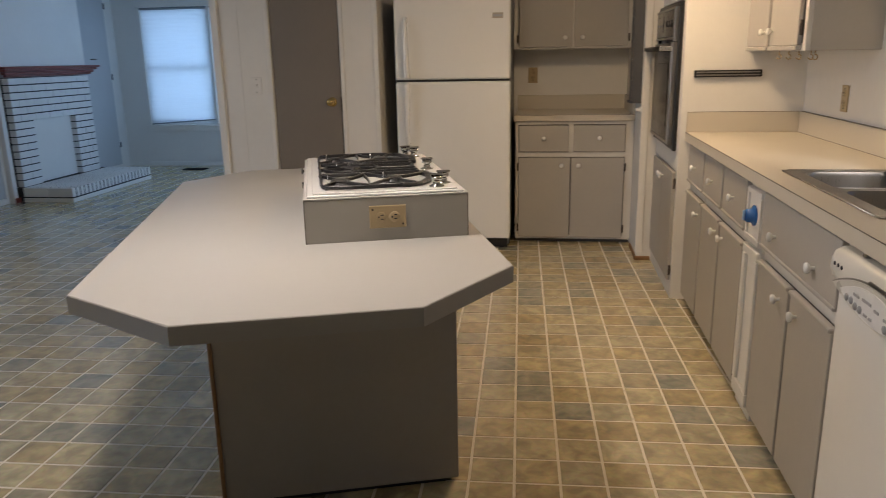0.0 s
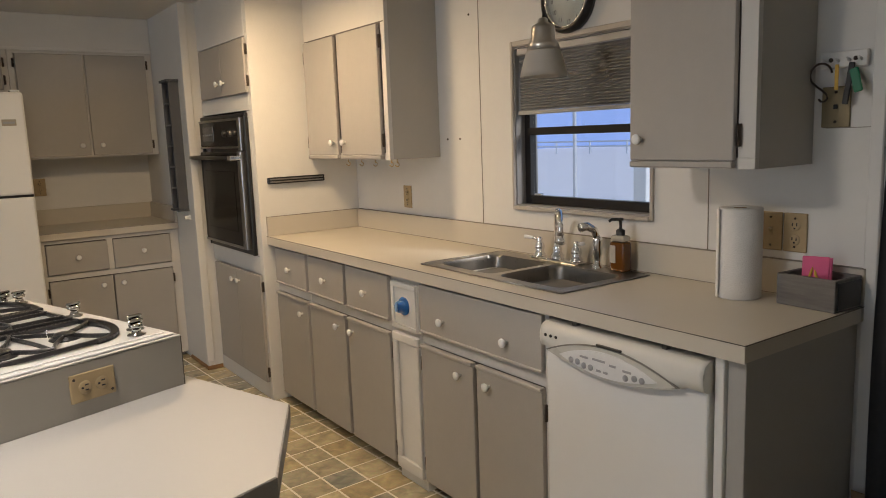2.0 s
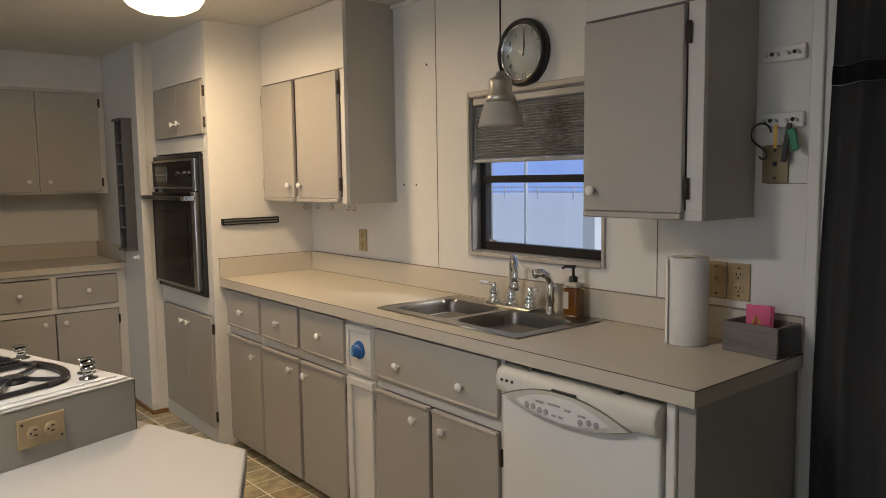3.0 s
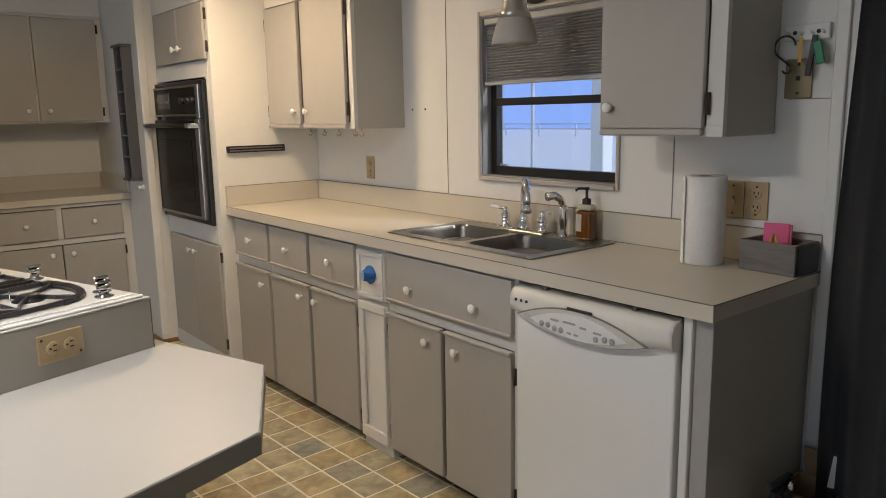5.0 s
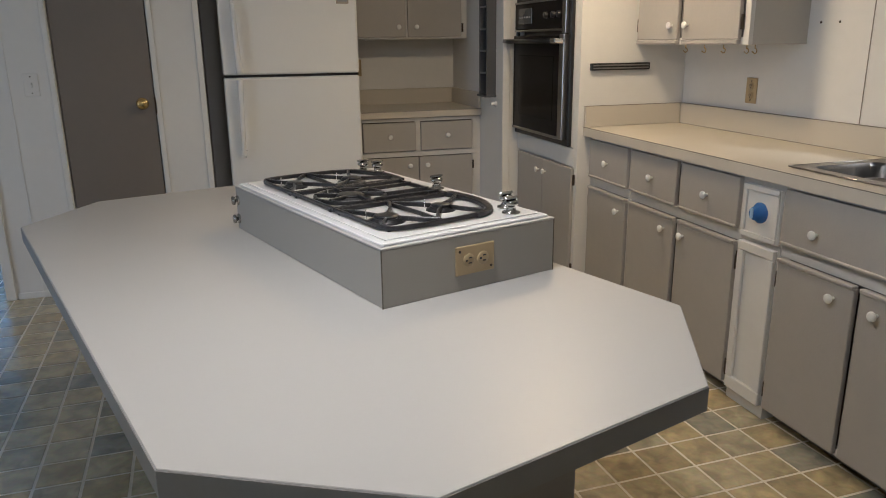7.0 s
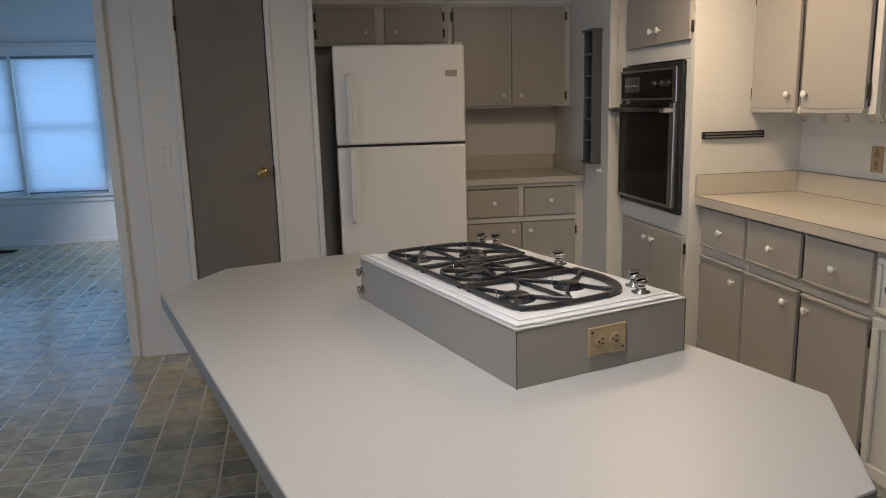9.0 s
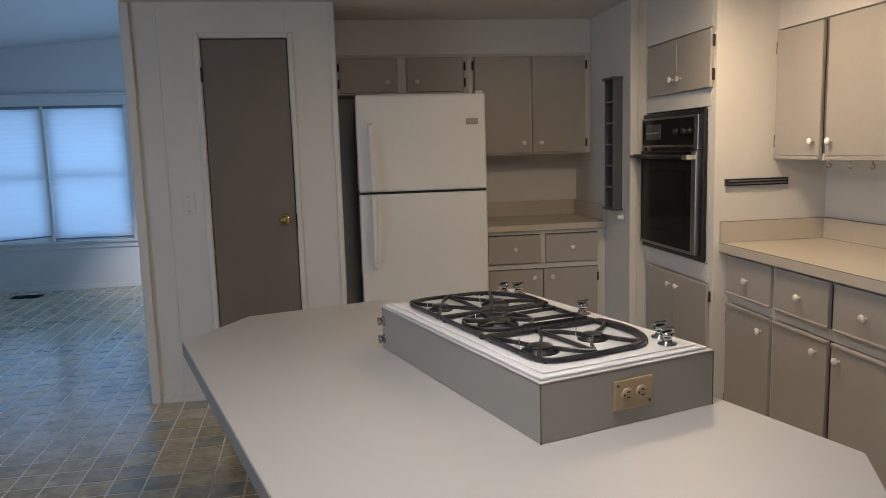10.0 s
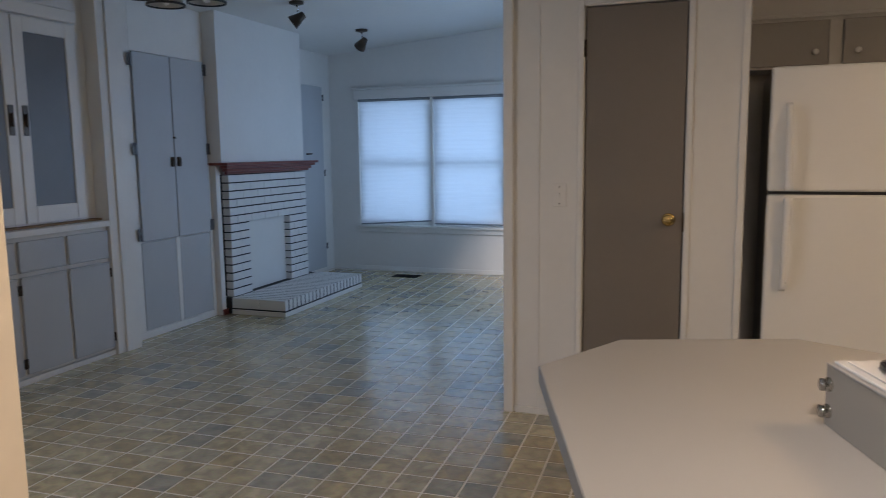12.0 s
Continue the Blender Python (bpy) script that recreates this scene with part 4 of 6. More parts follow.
def wall_oven():
    y0, y1, z0, z1 = 0.055, 0.785, 0.806, 1.575
    c = thing("wall_oven", pose(OX, 0.42, z0), "built-in black glass wall oven with steel trim", "oven")
    part("body", bx(OX + 0.022, 0.5, 0.08, 0.76, z0 + 0.005, z1 - 0.005, 0), M_BLACK, c)
    part("frame", join(bx(OX - 0.022, OX - 0.001, y0, y1, z1 - 0.022, z1, 0.003), bx(OX - 0.022, OX - 0.001, y0, y0 + 0.03, z0, z1 - 0.022, 0.003), bx(OX - 0.022, OX - 0.001, y1 - 0.012, y1, z0, z1 - 0.022, 0.003),
                       bx(OX - 0.018, OX - 0.001, y0 + 0.03, y1 - 0.012, z0, z0 + 0.03, 0.003)), M_BLACK, c)
    cp = part("control_panel", bx(OX - 0.034, OX - 0.001, y0 + 0.032, y1 - 0.014, 1.40, z1 - 0.024, 0.003), M_GLASSBLK, c, "black glass control panel")
    part("panel_trim", join(bx(OX - 0.040, OX - 0.001, y0 + 0.030, y0 + 0.075, 1.375, z1 - 0.024, 0.003), bx(OX - 0.038, OX - 0.001, y0 + 0.075, y1 - 0.014, z1 - 0.036, z1 - 0.024, 0.002),
                            bx(OX - 0.038, OX - 0.001, y0 + 0.075, y1 - 0.014, 1.388, 1.399, 0.002)), M_OVENSTEEL, cp)
    part("display", bx(OX - 0.0365, OX - 0.033, y1 - 0.26, y1 - 0.07, 1.43, 1.515, 0.002), mat("oven_display", (0.05, 0.055, 0.06), 0.2), cp)
    for k in range(5):
        yy = y1 - 0.09 - 0.035 * k
        part("key", bx(OX - 0.038, OX - 0.036, yy - 0.010, yy + 0.010, 1.462, 1.472, 0.0), mat("dim_print", (0.30, 0.30, 0.31), 0.5) if k == 0 else bpy.data.materials["dim_print"], cp)
    for yy in (0.33, 0.24, 0.17):
        part("dial", lathe([(0.017, 0), (0.016, 0.014), (0.012, 0.017), (0, 0.017)], pose(OX - 0.034, yy, 1.47, 0, -90, 0), 14), M_BLACK, cp)
    d = part("door", bx(OX - 0.042, OX - 0.001, y0 + 0.034, y1 - 0.014, z0 + 0.034, 1.368, 0.004), M_GLASSBLK, c, "black glass oven door")
    part("door_trim", join(bx(OX - 0.048, OX - 0.002, y0 + 0.030, y0 + 0.085, z0 + 0.032, 1.372, 0.004), bx(OX - 0.046, OX - 0.002, y0 + 0.086, y1 - 0.014, z0 + 0.030, z0 + 0.045, 0.003)), M_OVENSTEEL, d)
    part("inner_window", bx(OX - 0.0435, OX - 0.0415, y0 + 0.16, y1 - 0.10, z0 + 0.12, 1.26, 0.002), mat("oven_window", (0.006, 0.006, 0.006), 0.2, spec=0.1), d)
    h = part("handle", join(tube([(OX - 0.088, y0 + 0.02, 1.338), (OX - 0.094, 0.42, 1.338), (OX - 0.088, y1 + 0.005, 1.338)], 0.012, 10), bx(OX - 0.095, OX - 0.045, y0 + 0.030, y0 + 0.06, 1.322, 1.352, 0.005), bx(OX - 0.095, OX - 0.045, y1 - 0.05, y1 - 0.02, 1.325, 1.350, 0.005)), M_BLACK, d, "black handle with steel ends")
    part("handle_end", join(bx(OX - 0.108, OX - 0.046, y0 + 0.018, y0 + 0.072, 1.325, 1.352, 0.006, 2)), M_CHROME, h)
    part("handle_end", join(bx(OX - 0.104, OX - 0.060, y1 - 0.03, y1 + 0.012, 1.328, 1.350, 0.006, 2)), M_OVENSTEEL, h)


wall_oven()

# spice rack
def spice_rack():
    x1, y0, y1, z0, z1 = -0.1205, 0.935, 1.075, 1.02, 1.80
    x0 = x1 - 0.062
    c = thing("spice_rack", pose(x1, 1.0, z0), "tall narrow slate-grey shelf rack hung on the wall", "rack")
    part("side", bx(x0, x1, y0, y0 + 0.012, z0, z1, 0.001), M_RACK, c)
    part("side", bx(x0, x1, y1 - 0.012, y1, z0, z1, 0.001), M_RACK, c)
    part("back", bx(x1 - 0.008, x1 - 0.001, y0 + 0.012, y1 - 0.012, z0 + 0.012, z1, 0), M_RACK, c)
    part("top", bx(x0 - 0.012, x1, y0 - 0.012, y1 + 0.012, z1 + 0.0005, z1 + 0.016, 0.002), M_RACK, c)
    part("bottom", bx(x0 - 0.010, x1, y0 - 0.010, y1 + 0.010, z0 - 0.014, z0 - 0.0005, 0.002), M_RACK, c)
    for k in range(1, 6):
        z = z0 + (z1 - z0) * k / 6
        part("shelf", bx(x0 + 0.002, x1 - 0.009, y0 + 0.0125, y1 - 0.0125, z - 0.005, z + 0.005, 0.001), mat("rack_shelf_paint", (0.22, 0.225, 0.235), 0.5) if k == 1 else bpy.data.materials["rack_shelf_paint"], c)


spice_rack()
solo("door_stop", lathe([(0.018, 0), (0.016, 0.008), (0.010, 0.012), (0.013, 0.028), (0.009, 0.034), (0, 0.035)], pose(-0.1205, 0.93, 0.965, 0, -90, 0), 16), M_PORC, "small white plastic hook below the spice rack", "hook")


# nook: base unit, worktop, wall cabinets, refrigerator
def nook():
    f = 1.225
    c = thing("base_cabinet", pose(-0.53, f, 0), "grey painted nook cabinet with two drawers and two doors", "cabinet")
    # nook carcass in the same painted-in gap shade
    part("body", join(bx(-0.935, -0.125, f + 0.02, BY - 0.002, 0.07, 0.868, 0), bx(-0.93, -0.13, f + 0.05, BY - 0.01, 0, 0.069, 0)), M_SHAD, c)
    part("face_frame", join(bx(-0.935, -0.1225, f, f + 0.02, 0.848, 0.868, 0.001), bx(-0.935, -0.1225, f, f + 0.02, 0.622, 0.655, 0.001), *[bx(p, q, f, f + 0.02, r, v, 0) for p, q in ((-0.935, -0.915), (-0.176, -0.1225)) for r, v in ((0.03, 0.622), (0.655, 0.848))],
                            bx(-0.568, -0.532, f, f + 0.02, 0.655, 0.848, 0.001), bx(-0.915, -0.176, f, f + 0.02, 0.03, 0.055, 0.001)), M_FRAME, c)
    for a0, a1, kx in ((-0.912, -0.566, -0.738), (-0.532, -0.182, -0.355)):
        d = panel("drawer", c, "-y", f, a0, a1, 0.660, 0.842)
        knob(d, kx, f - 0.019, 0.755, "-y")
    for a0, a1, kx, hx in ((-0.912, -0.552, -0.612, -0.918), (-0.546, -0.182, -0.495, -0.174)):
        d = panel("door", c, "-y", f, a0, a1, 0.045, 0.618)
        knob(d, kx, f - 0.019, 0.565, "-y")
        hinge(d, hx, f - 0.002, 0.11, "-y"), hinge(d, hx, f - 0.002, 0.55, "-y")
    c = thing("nook_worktop", pose(-0.53, 1.5, 0.87), "beige laminate worktop with a backsplash in the nook", "worktop")
    part("slab", bx(-0.945, -0.122, 1.20, BY - 0.02, 0.872, 0.915, 0.002), M_COUNTER, c)
    part("seam", bx(-0.945, -0.122, 1.1985, 1.1999, 0.9135, 0.9152, 0), M_EDGE, c)
    part("backsplash", bx(-0.945, -0.122, BY - 0.019, BY - 0.001, 0.873, 1.02, 0.002), M_COUNTER, c)
    part("side_splash", bx(-0.141, -0.1215, 1.205, BY - 0.02, 0.916, 1.02, 0.002), M_COUNTER, c)
    g = 1.50
    for x0, x1, z0, doors, label in (
            (-1.83, -0.965, 1.775, ((-1.805, -1.437, -1.50, -1.815), (-1.373, -0.998, -1.31, -0.988)), "grey painted wall cabinet with two short doors above the refrigerator"),
            (-0.963, -0.123, 1.36, ((-0.925, -0.548, -0.60, -0.936), (-0.535, -0.165, -0.48, -0.155)), "grey painted wall cabinet with two tall doors over the nook")):
        c = thing("wall_cabinet", pose((x0 + x1) / 2, g, z0), label, "cabinet", "wall cabinets in the nook")
        part("body", bx(x0, x1, g + 0.02, BY - 0.001, z0, 2.03, 0), M_FRAME, c)
        part("face_frame", join(bx(x0, x1, g, g + 0.02, z0, z0 + 0.02, 0.001), bx(x0, x1, g, g + 0.02, 2.005, 2.03, 0.001), bx(x0, x0 + 0.03, g, g + 0.02, z0 + 0.02, 2.005, 0.001), bx(x1 - 0.04, x1, g, g + 0.02, z0 + 0.02, 2.005, 0.001),
                                bx((doors[0][1] + doors[1][0]) / 2 - 0.03, (doors[0][1] + doors[1][0]) / 2 + 0.03, g, g + 0.02, z0 + 0.02, 2.005, 0.001)), M_FRAME, c)
        for a0, a1, kx, hx in doors:
            d = panel("door", c, "-y", g, a0, a1, z0 + 0.012, 2.008)
            knob(d, kx, g - 0.019, z0 + 0.075, "-y")
            hinge(d, hx, g - 0.003, z0 + 0.07, "-y"), hinge(d, hx, g - 0.003, 1.95, "-y")
    setting("wall_soffit", bx(-1.834, -0.122, g - 0.008, BY - 0.001, 2.032, CZ - 0.001, 0.002), M_WALL, "cream painted soffit above the nook cabinets")
    setting("trim_soffit", bx(-1.834, -0.122, g - 0.018, g - 0.009, 2.025, 2.045, 0.003), M_TRIM, "painted moulding along the soffit", "trim")


nook()


def fridge():
    x0, x1, y0, y1 = -1.732, -0.962, 0.967, 1.70
    c = thing("refrigerator", pose((x0 + x1) / 2, 1.3, 0), "white top-freezer refrigerator with textured doors", "refrigerator")
    part("cabinet", bx(x0 + 0.01, x1 - 0.008, y0 + 0.075, y1, 0.03, 1.725, 0.006, 2), mat("fridge_side_enamel", (0.20, 0.21, 0.22), 0.4, var=0.03, bump=0.2, bscale=300), c, "grey cabinet side")
    for nm, z0, z1 in (("freezer_door", 1.172, 1.738), ("door", 0.085, 1.158)):
        d = part(nm, bx(x0, x1, y0, y0 + 0.068, z0, z1, 0.014, 3), M_FRIDGE, c)
        part("gasket", bx(x0 + 0.012, x1 - 0.012, y0 + 0.069, y0 + 0.0745, z0 + 0.01, z1 - 0.01, 0), M_BLACK, d)
        za, zb = (1.178, 1.575) if nm == "freezer_door" else (0.71, 1.150)
        # a bowed bar, broad at the seam and tapering to its fixed end
        hb = bmesh.new()
        rows = []
        for i in range(19):
            t = i / 18
            u = t if nm == "freezer_door" else 1 - t
            out = 0.012 + 0.036 * min(1.0, (1 - u) * 5.5) ** 0.7
            w = 0.017 - 0.005 * u
            x, z = x0 + 0.088 - 0.010 * u, za + (zb - za) * t
            rows.append([hb.verts.new((x + w * px, y0 + 0.004 - (out + 0.010 * py), z)) for px, py in ((-1, -1), (-1, 0.2), (-0.6, 0.9), (0.6, 0.9), (1, 0.2), (1, -1))])
        for a, b in zip(rows, rows[1:]):
            for i in range(6):
                hb.faces.new((a[i], a[(i + 1) % 6], b[(i + 1) % 6], b[i])).smooth = True
        hb.faces.new(rows[0][::-1]), hb.faces.new(rows[-1])
        bmesh.ops.recalc_face_normals(hb, faces=hb.faces)
        for xm, zm in ((x0 + 0.088, za + 0.025), (x0 + 0.081, zb - 0.025)):
            part("handle_mount", bx(xm - 0.011, xm + 0.011, y0 - 0.032, y0 + 0.002, zm - 0.015, zm + 0.015, 0.003), M_WHITE, d)
        part("handle", hb, M_WHITE, d, "curved white handle")
    part("seam_strip", bx(x0 + 0.004, x1 - 0.004, y0 + 0.012, y0 + 0.07, 1.1585, 1.1715, 0), M_BLACK, c)
    part("badge", bx(x1 - 0.118, x1 - 0.048, y0 - 0.003, y0 + 0.001, 1.555, 1.59, 0.001), mat("badge_metal", (0.42, 0.38, 0.32), 0.3, 0.9), c, "small metal badge")
    part("badge_line", bx(x1 - 0.112, x1 - 0.054, y0 - 0.004, y0 - 0.0031, 1.566, 1.578, 0), M_PRINT, c)
    part("hinge_cover", bx(x1 - 0.06, x1 - 0.012, y0 + 0.02, y0 + 0.10, 1.739, 1.752, 0.004), M_WHITE, c)
    part("kick_grille", bx(x0 + 0.02, x1 - 0.02, y0 + 0.06, y0 + 0.0745, 0.012, 0.08, 0.003), M_BLACK, c)
    for x in (x0 + 0.06, x1 - 0.06):
        part("foot", cyl((x, y0 + 0.12, 0), (x, y0 + 0.12, 0.03), 0.02, seg=12), M_BLACK, c)


fridge()


# pantry door
def pantry_door():
    x0, x1, z1 = -2.571, -2.097, 2.056
    c = thing("door_pantry", pose(-2.33, PY, 0), "closed grey-brown flush pantry door with a brass knob", "door", kind="structure")
    part("leaf", bx(x0 + 0.005, x1 - 0.005, PY + 0.004, PY + 0.038, 0.012, z1 - 0.006, 0.002), M_DOOR, c)
    part("frame", join(bx(-2.584, x0, PY + 0.001, PY + 0.088, 0, 2.069, 0.001), bx(x1, -2.0835, PY + 0.001, PY + 0.088, 0, 2.069, 0.001), bx(x0, x1, PY + 0.001, PY + 0.088, z1 + 0.001, 2.069, 0.001)), M_TRIM, c)
    # dark sheet that puts shade into the gap round the leaf
    part("backing", bx(x0, x1, PY + 0.06, PY + 0.07, 0, z1, 0), M_SHAD, c)
    part("casing", join(bx(-2.604, -2.574, PY - 0.010, PY - 0.0005, 0, 2.086, 0.004), bx(-2.094, -2.066, PY - 0.010, PY - 0.0005, 0, 2.086, 0.004), bx(-2.574, -2.094, PY - 0.010, PY - 0.0005, 2.060, 2.086, 0.004)), M_TRIM, c, "white door casing")
    k = part("door_knob", lathe([(0.032, 0), (0.032, 0.004), (0.026, 0.008), (0.012, 0.014), (0.011, 0.03), (0.020, 0.036), (0.027, 0.046), (0.025, 0.058), (0.015, 0.064), (0, 0.065)], pose(-2.165, PY + 0.004, 1.036, 90, 0, 0), 24), M_BRASS, c, "round brass knob")
    part("latch_plate", bx(x1 - 0.006, x1 + 0.004, PY - 0.003, PY + 0.003, 0.98, 1.07, 0.001), M_HINGE, c)
    hinge(c, x0 + 0.001, PY, 1.86, "-y", 0.08), hinge(c, x0 + 0.001, PY, 0.25, "-y", 0.08)


pantry_door()
sw = thing("light_switch", pose(-2.69, PY, 1.15), "white wall switch beside the pantry door", "switch")
plate("switch_plate", pose(-2.69, PY - 0.0005, 1.15), sw, material=M_WALL, kind="switch")
setting("trim_pantry_joint_1", bx(-2.80, -2.792, PY - 0.004, PY - 0.0005, 0, CZ - 0.003, 0.001), M_TRIM, "thin painted batten over a wall panel joint", "trim")
setting("trim_pantry_joint_2", bx(-2.112, -2.106, PY - 0.004, PY - 0.0005, 2.1, CZ - 0.003, 0.001), M_TRIM, "thin painted batten over a wall panel joint", "trim")
setting("baseboard_pantry", bx(-2.92, -2.62, PY - 0.010, PY - 0.001, 0.0, 0.035, 0.002), M_TRIM, "white shoe moulding at the pantry wall", "trim")

# outlets and plates on the sink wall and in the nook
for y, z, kind, wide in ((-0.545, 1.11, "outlet", False), (-2.55, 1.10, "switch", False)):
    o = thing("wall_outlet" if kind == "outlet" else "wall_switch", pose(WX, y, z), "almond plastic wall outlet on the cream wall" if kind == "outlet" else "almond plastic wall switch above the worktop", kind)
    plate("cover_plate", pose(WX - 0.0005, y, z, 0, 0, -90), o, kind=kind)
o = thing("wall_outlet", pose(WX, -2.625, 1.10), "almond plastic wall outlet above the worktop", "outlet")
plate("cover_plate", pose(WX - 0.0005, -2.625, 1.10, 0, 0, -90), o)
o = thing("wall_outlet", pose(-0.83, BY, 1.17), "almond plastic wall outlet above the nook worktop", "outlet")
plate("cover_plate", pose(-0.83, BY - 0.0005, 1.17), o)


# window above the sink
def sink_window():
    c = thing("window_1", pose(WX, -1.74, 1.1), "dark-framed sliding sash window with a grey pleated shade", "window", kind="structure")
    y0, y1, z0, z1 = WY0, WY1, WZ0, WZ1
    part("casing", join(bx(WX - 0.012, WX - 0.0005, y0 - 0.015, y0, z0 - 0.016, z1 + 0.022, 0.003), bx(WX - 0.012, WX - 0.0005, y1, y1 + 0.015, z0 - 0.016, z1 + 0.022, 0.003),
                        bx(WX - 0.012, WX - 0.0005, y0, y1, z1, z1 + 0.022, 0.003), bx(WX - 0.018, WX - 0.0005, y0, y1, z0 - 0.016, z0, 0.003)), mat("greige_casing", (0.48, 0.44, 0.39), 0.4, var=0.04), c)
    part("reveal", join(bx(WX, WX + 0.118, y0, y0 + 0.006, z0, z1, 0), bx(WX, WX + 0.118, y1 - 0.006, y1, z0, z1, 0), bx(WX, WX + 0.118, y0 + 0.006, y1 - 0.006, z0, z0 + 0.006, 0), bx(WX, WX + 0.118, y0 + 0.006, y1 - 0.006, z1 - 0.006, z1, 0)), mat("grey_reveal", (0.30, 0.29, 0.28), 0.5), c)
    xa, xb = WX + 0.045, WX + 0.08
    fr = part("window_frame", join(bx(xa, xb, y0 + 0.007, y0 + 0.035, z0 + 0.007, z1 - 0.007, 0.002), bx(xa, xb, y1 - 0.040, y1 - 0.007, z0 + 0.007, z1 - 0.007, 0.002), bx(xa, xb, y0 + 0.035, y1 - 0.040, z0 + 0.007, z0 + 0.042, 0.002),
                                   bx(xa, xb, y0 + 0.035, y1 - 0.040, z1 - 0.04, z1 - 0.007, 0.002)), M_ALU, c, "dark bronze window frame")
    part("meeting_rail", bx(xa - 0.012, xb, y0 + 0.036, y1 - 0.041, 1.405, 1.435, 0.002), M_ALU, fr)
    part("sash_latch", bx(xa - 0.018, xa - 0.001, y1 - 0.12, y1 - 0.08, z0 + 0.044, z0 + 0.054, 0.002), M_CHROME, fr)
    p = part("pane", bx(xa + 0.018, xa + 0.022, y0 + 0.036, y1 - 0.041, z0 + 0.043, z1 - 0.041, 0), M_PANE, c)
    p.visible_shadow = False
    # pleated shade, half drawn
    bm = bmesh.new()
    n = 40
    za, zb = 1.505, z1 - 0.035
    rows = []
    for i in range(n + 1):
        z, x = zb + (za - zb) * i / n, WX + 0.018 + (0.006 if i % 2 else -0.002)
        rows.append([bm.verts.new((x, y, z)) for y in (y0 + 0.012, y1 - 0.012)] + [bm.verts.new((x + 0.003, y, z)) for y in (y0 + 0.012, y1 - 0.012)])
    for a, b in zip(rows, rows[1:]):
        bm.faces.new((a[0], a[1], b[1], b[0])), bm.faces.new((a[3], a[2], b[2], b[3]))
        bm.faces.new((a[1], a[3], b[3], b[1])), bm.faces.new((a[2], a[0], b[0], b[2]))
    sh = part("pleated_shade", bm, M_SHADEGREY, c, "half-drawn grey pleated shade")
    part("head_rail", bx(WX + 0.004, WX + 0.04, y0 + 0.010, y1 - 0.010, z1 - 0.034, z1 - 0.007, 0.003), mat("grey_rail", (0.45, 0.44, 0.42), 0.4), sh)
    part("bottom_rail", bx(WX + 0.006, WX + 0.034, y0 + 0.010, y1 - 0.010, za - 0.016, za - 0.001, 0.003), bpy.data.materials["grey_rail"], sh)


sink_window()


# sink and tap
def sink():
    x0, x1, y0, y1 = 0.088, 0.512, -2.145, -1.365
    zt = 0.9195
    c = thing("kitchen_sink", pose(0.3, -1.755, 0.915), "double-bowl stainless steel sink set into the worktop", "sink")
    ym = (y0 + y1) / 2
    bowls = ((0.135, 0.435, ym + 0.015, y1 - 0.045), (0.135, 0.435, y0 + 0.045, ym - 0.015))
    rim = []
    for a, b, p, q in ((x0, bowls[0][0], y0, y1), (bowls[0][1], x1, y0, y1), (bowls[0][0], bowls[0][1], y0, bowls[1][2]), (bowls[0][0], bowls[0][1], bowls[1][3], bowls[0][2]), (bowls[0][0], bowls[0][1], bowls[0][3], y1)):
        rim.append(bx(a, b, p, q, 0.9155, zt, 0))
    rimbm = join(*rim)
    bmesh.ops.remove_doubles(rimbm, verts=rimbm.verts, dist=0.0001)
    part("rim", rimbm, M_STEEL, c)
    part("rim_edge", tube([(x0, y0 + 0.02, 0.9185), (x0, y1 - 0.02, 0.9185), (x0 + 0.02, y1, 0.9185), (x1 - 0.02, y1, 0.9185), (x1, y1 - 0.02, 0.9185), (x1, y0 + 0.02, 0.9185), (x1 - 0.02, y0, 0.9185), (x0 + 0.02, y0, 0.9185), (x0, y0 + 0.02, 0.9185)], 0.003, 8), M_STEEL, c)
    for a, b, p, q in bowls:
        bm = bmesh.new()
        rings = []
        for ins, z, rad in ((0.0, zt, 0.045), (0.004, 0.905, 0.045), (0.012, 0.80, 0.05), (0.022, 0.765, 0.055), (0.055, 0.752, 0.04), (0.12, 0.750, 0.02)):
            ring = []
            for cx, cy, a0 in ((b - ins - rad, q - ins - rad, 0), (a + ins + rad, q - ins - rad, 90), (a + ins + rad, p + ins + rad, 180), (b - ins - rad, p + ins + rad, 270)):
                for k in range(6):
                    t = radians(a0 + 18 * k)
                    ring.append(bm.verts.new((cx + rad * math.cos(t), cy + rad * math.sin(t), z)))
            rings.append(ring)
        for r, s in zip(rings, rings[1:]):
            for i in range(24):
                bm.faces.new((r[i], s[i], s[(i + 1) % 24], r[(i + 1) % 24]))
        bm.faces.new(rings[-1][::-1])
        # square corners of the rim
        for cx, cy, i0 in ((b, q, 0), (a, q, 6), (a, p, 12), (b, p, 18)):
            v = bm.verts.new((cx, cy, zt))
            for k in range(5):
                bm.faces.new((v, rings[0][i0 + k], rings[0][i0 + k + 1]))
        bmesh.ops.recalc_face_normals(bm, faces=bm.faces)
        for f in bm.faces:
            f.smooth = len(f.verts) == 4
        w = part("bowl", bm, M_BOWL, c)
        part("drain", lathe([(0.04, 0), (0.04, 0.003), (0.03, 0.002), (0.012, -0.004), (0, -0.004)], pose((a + b) / 2, (p + q) / 2, 0.7515), 20), M_CHROME, w, "chrome drain")


sink()


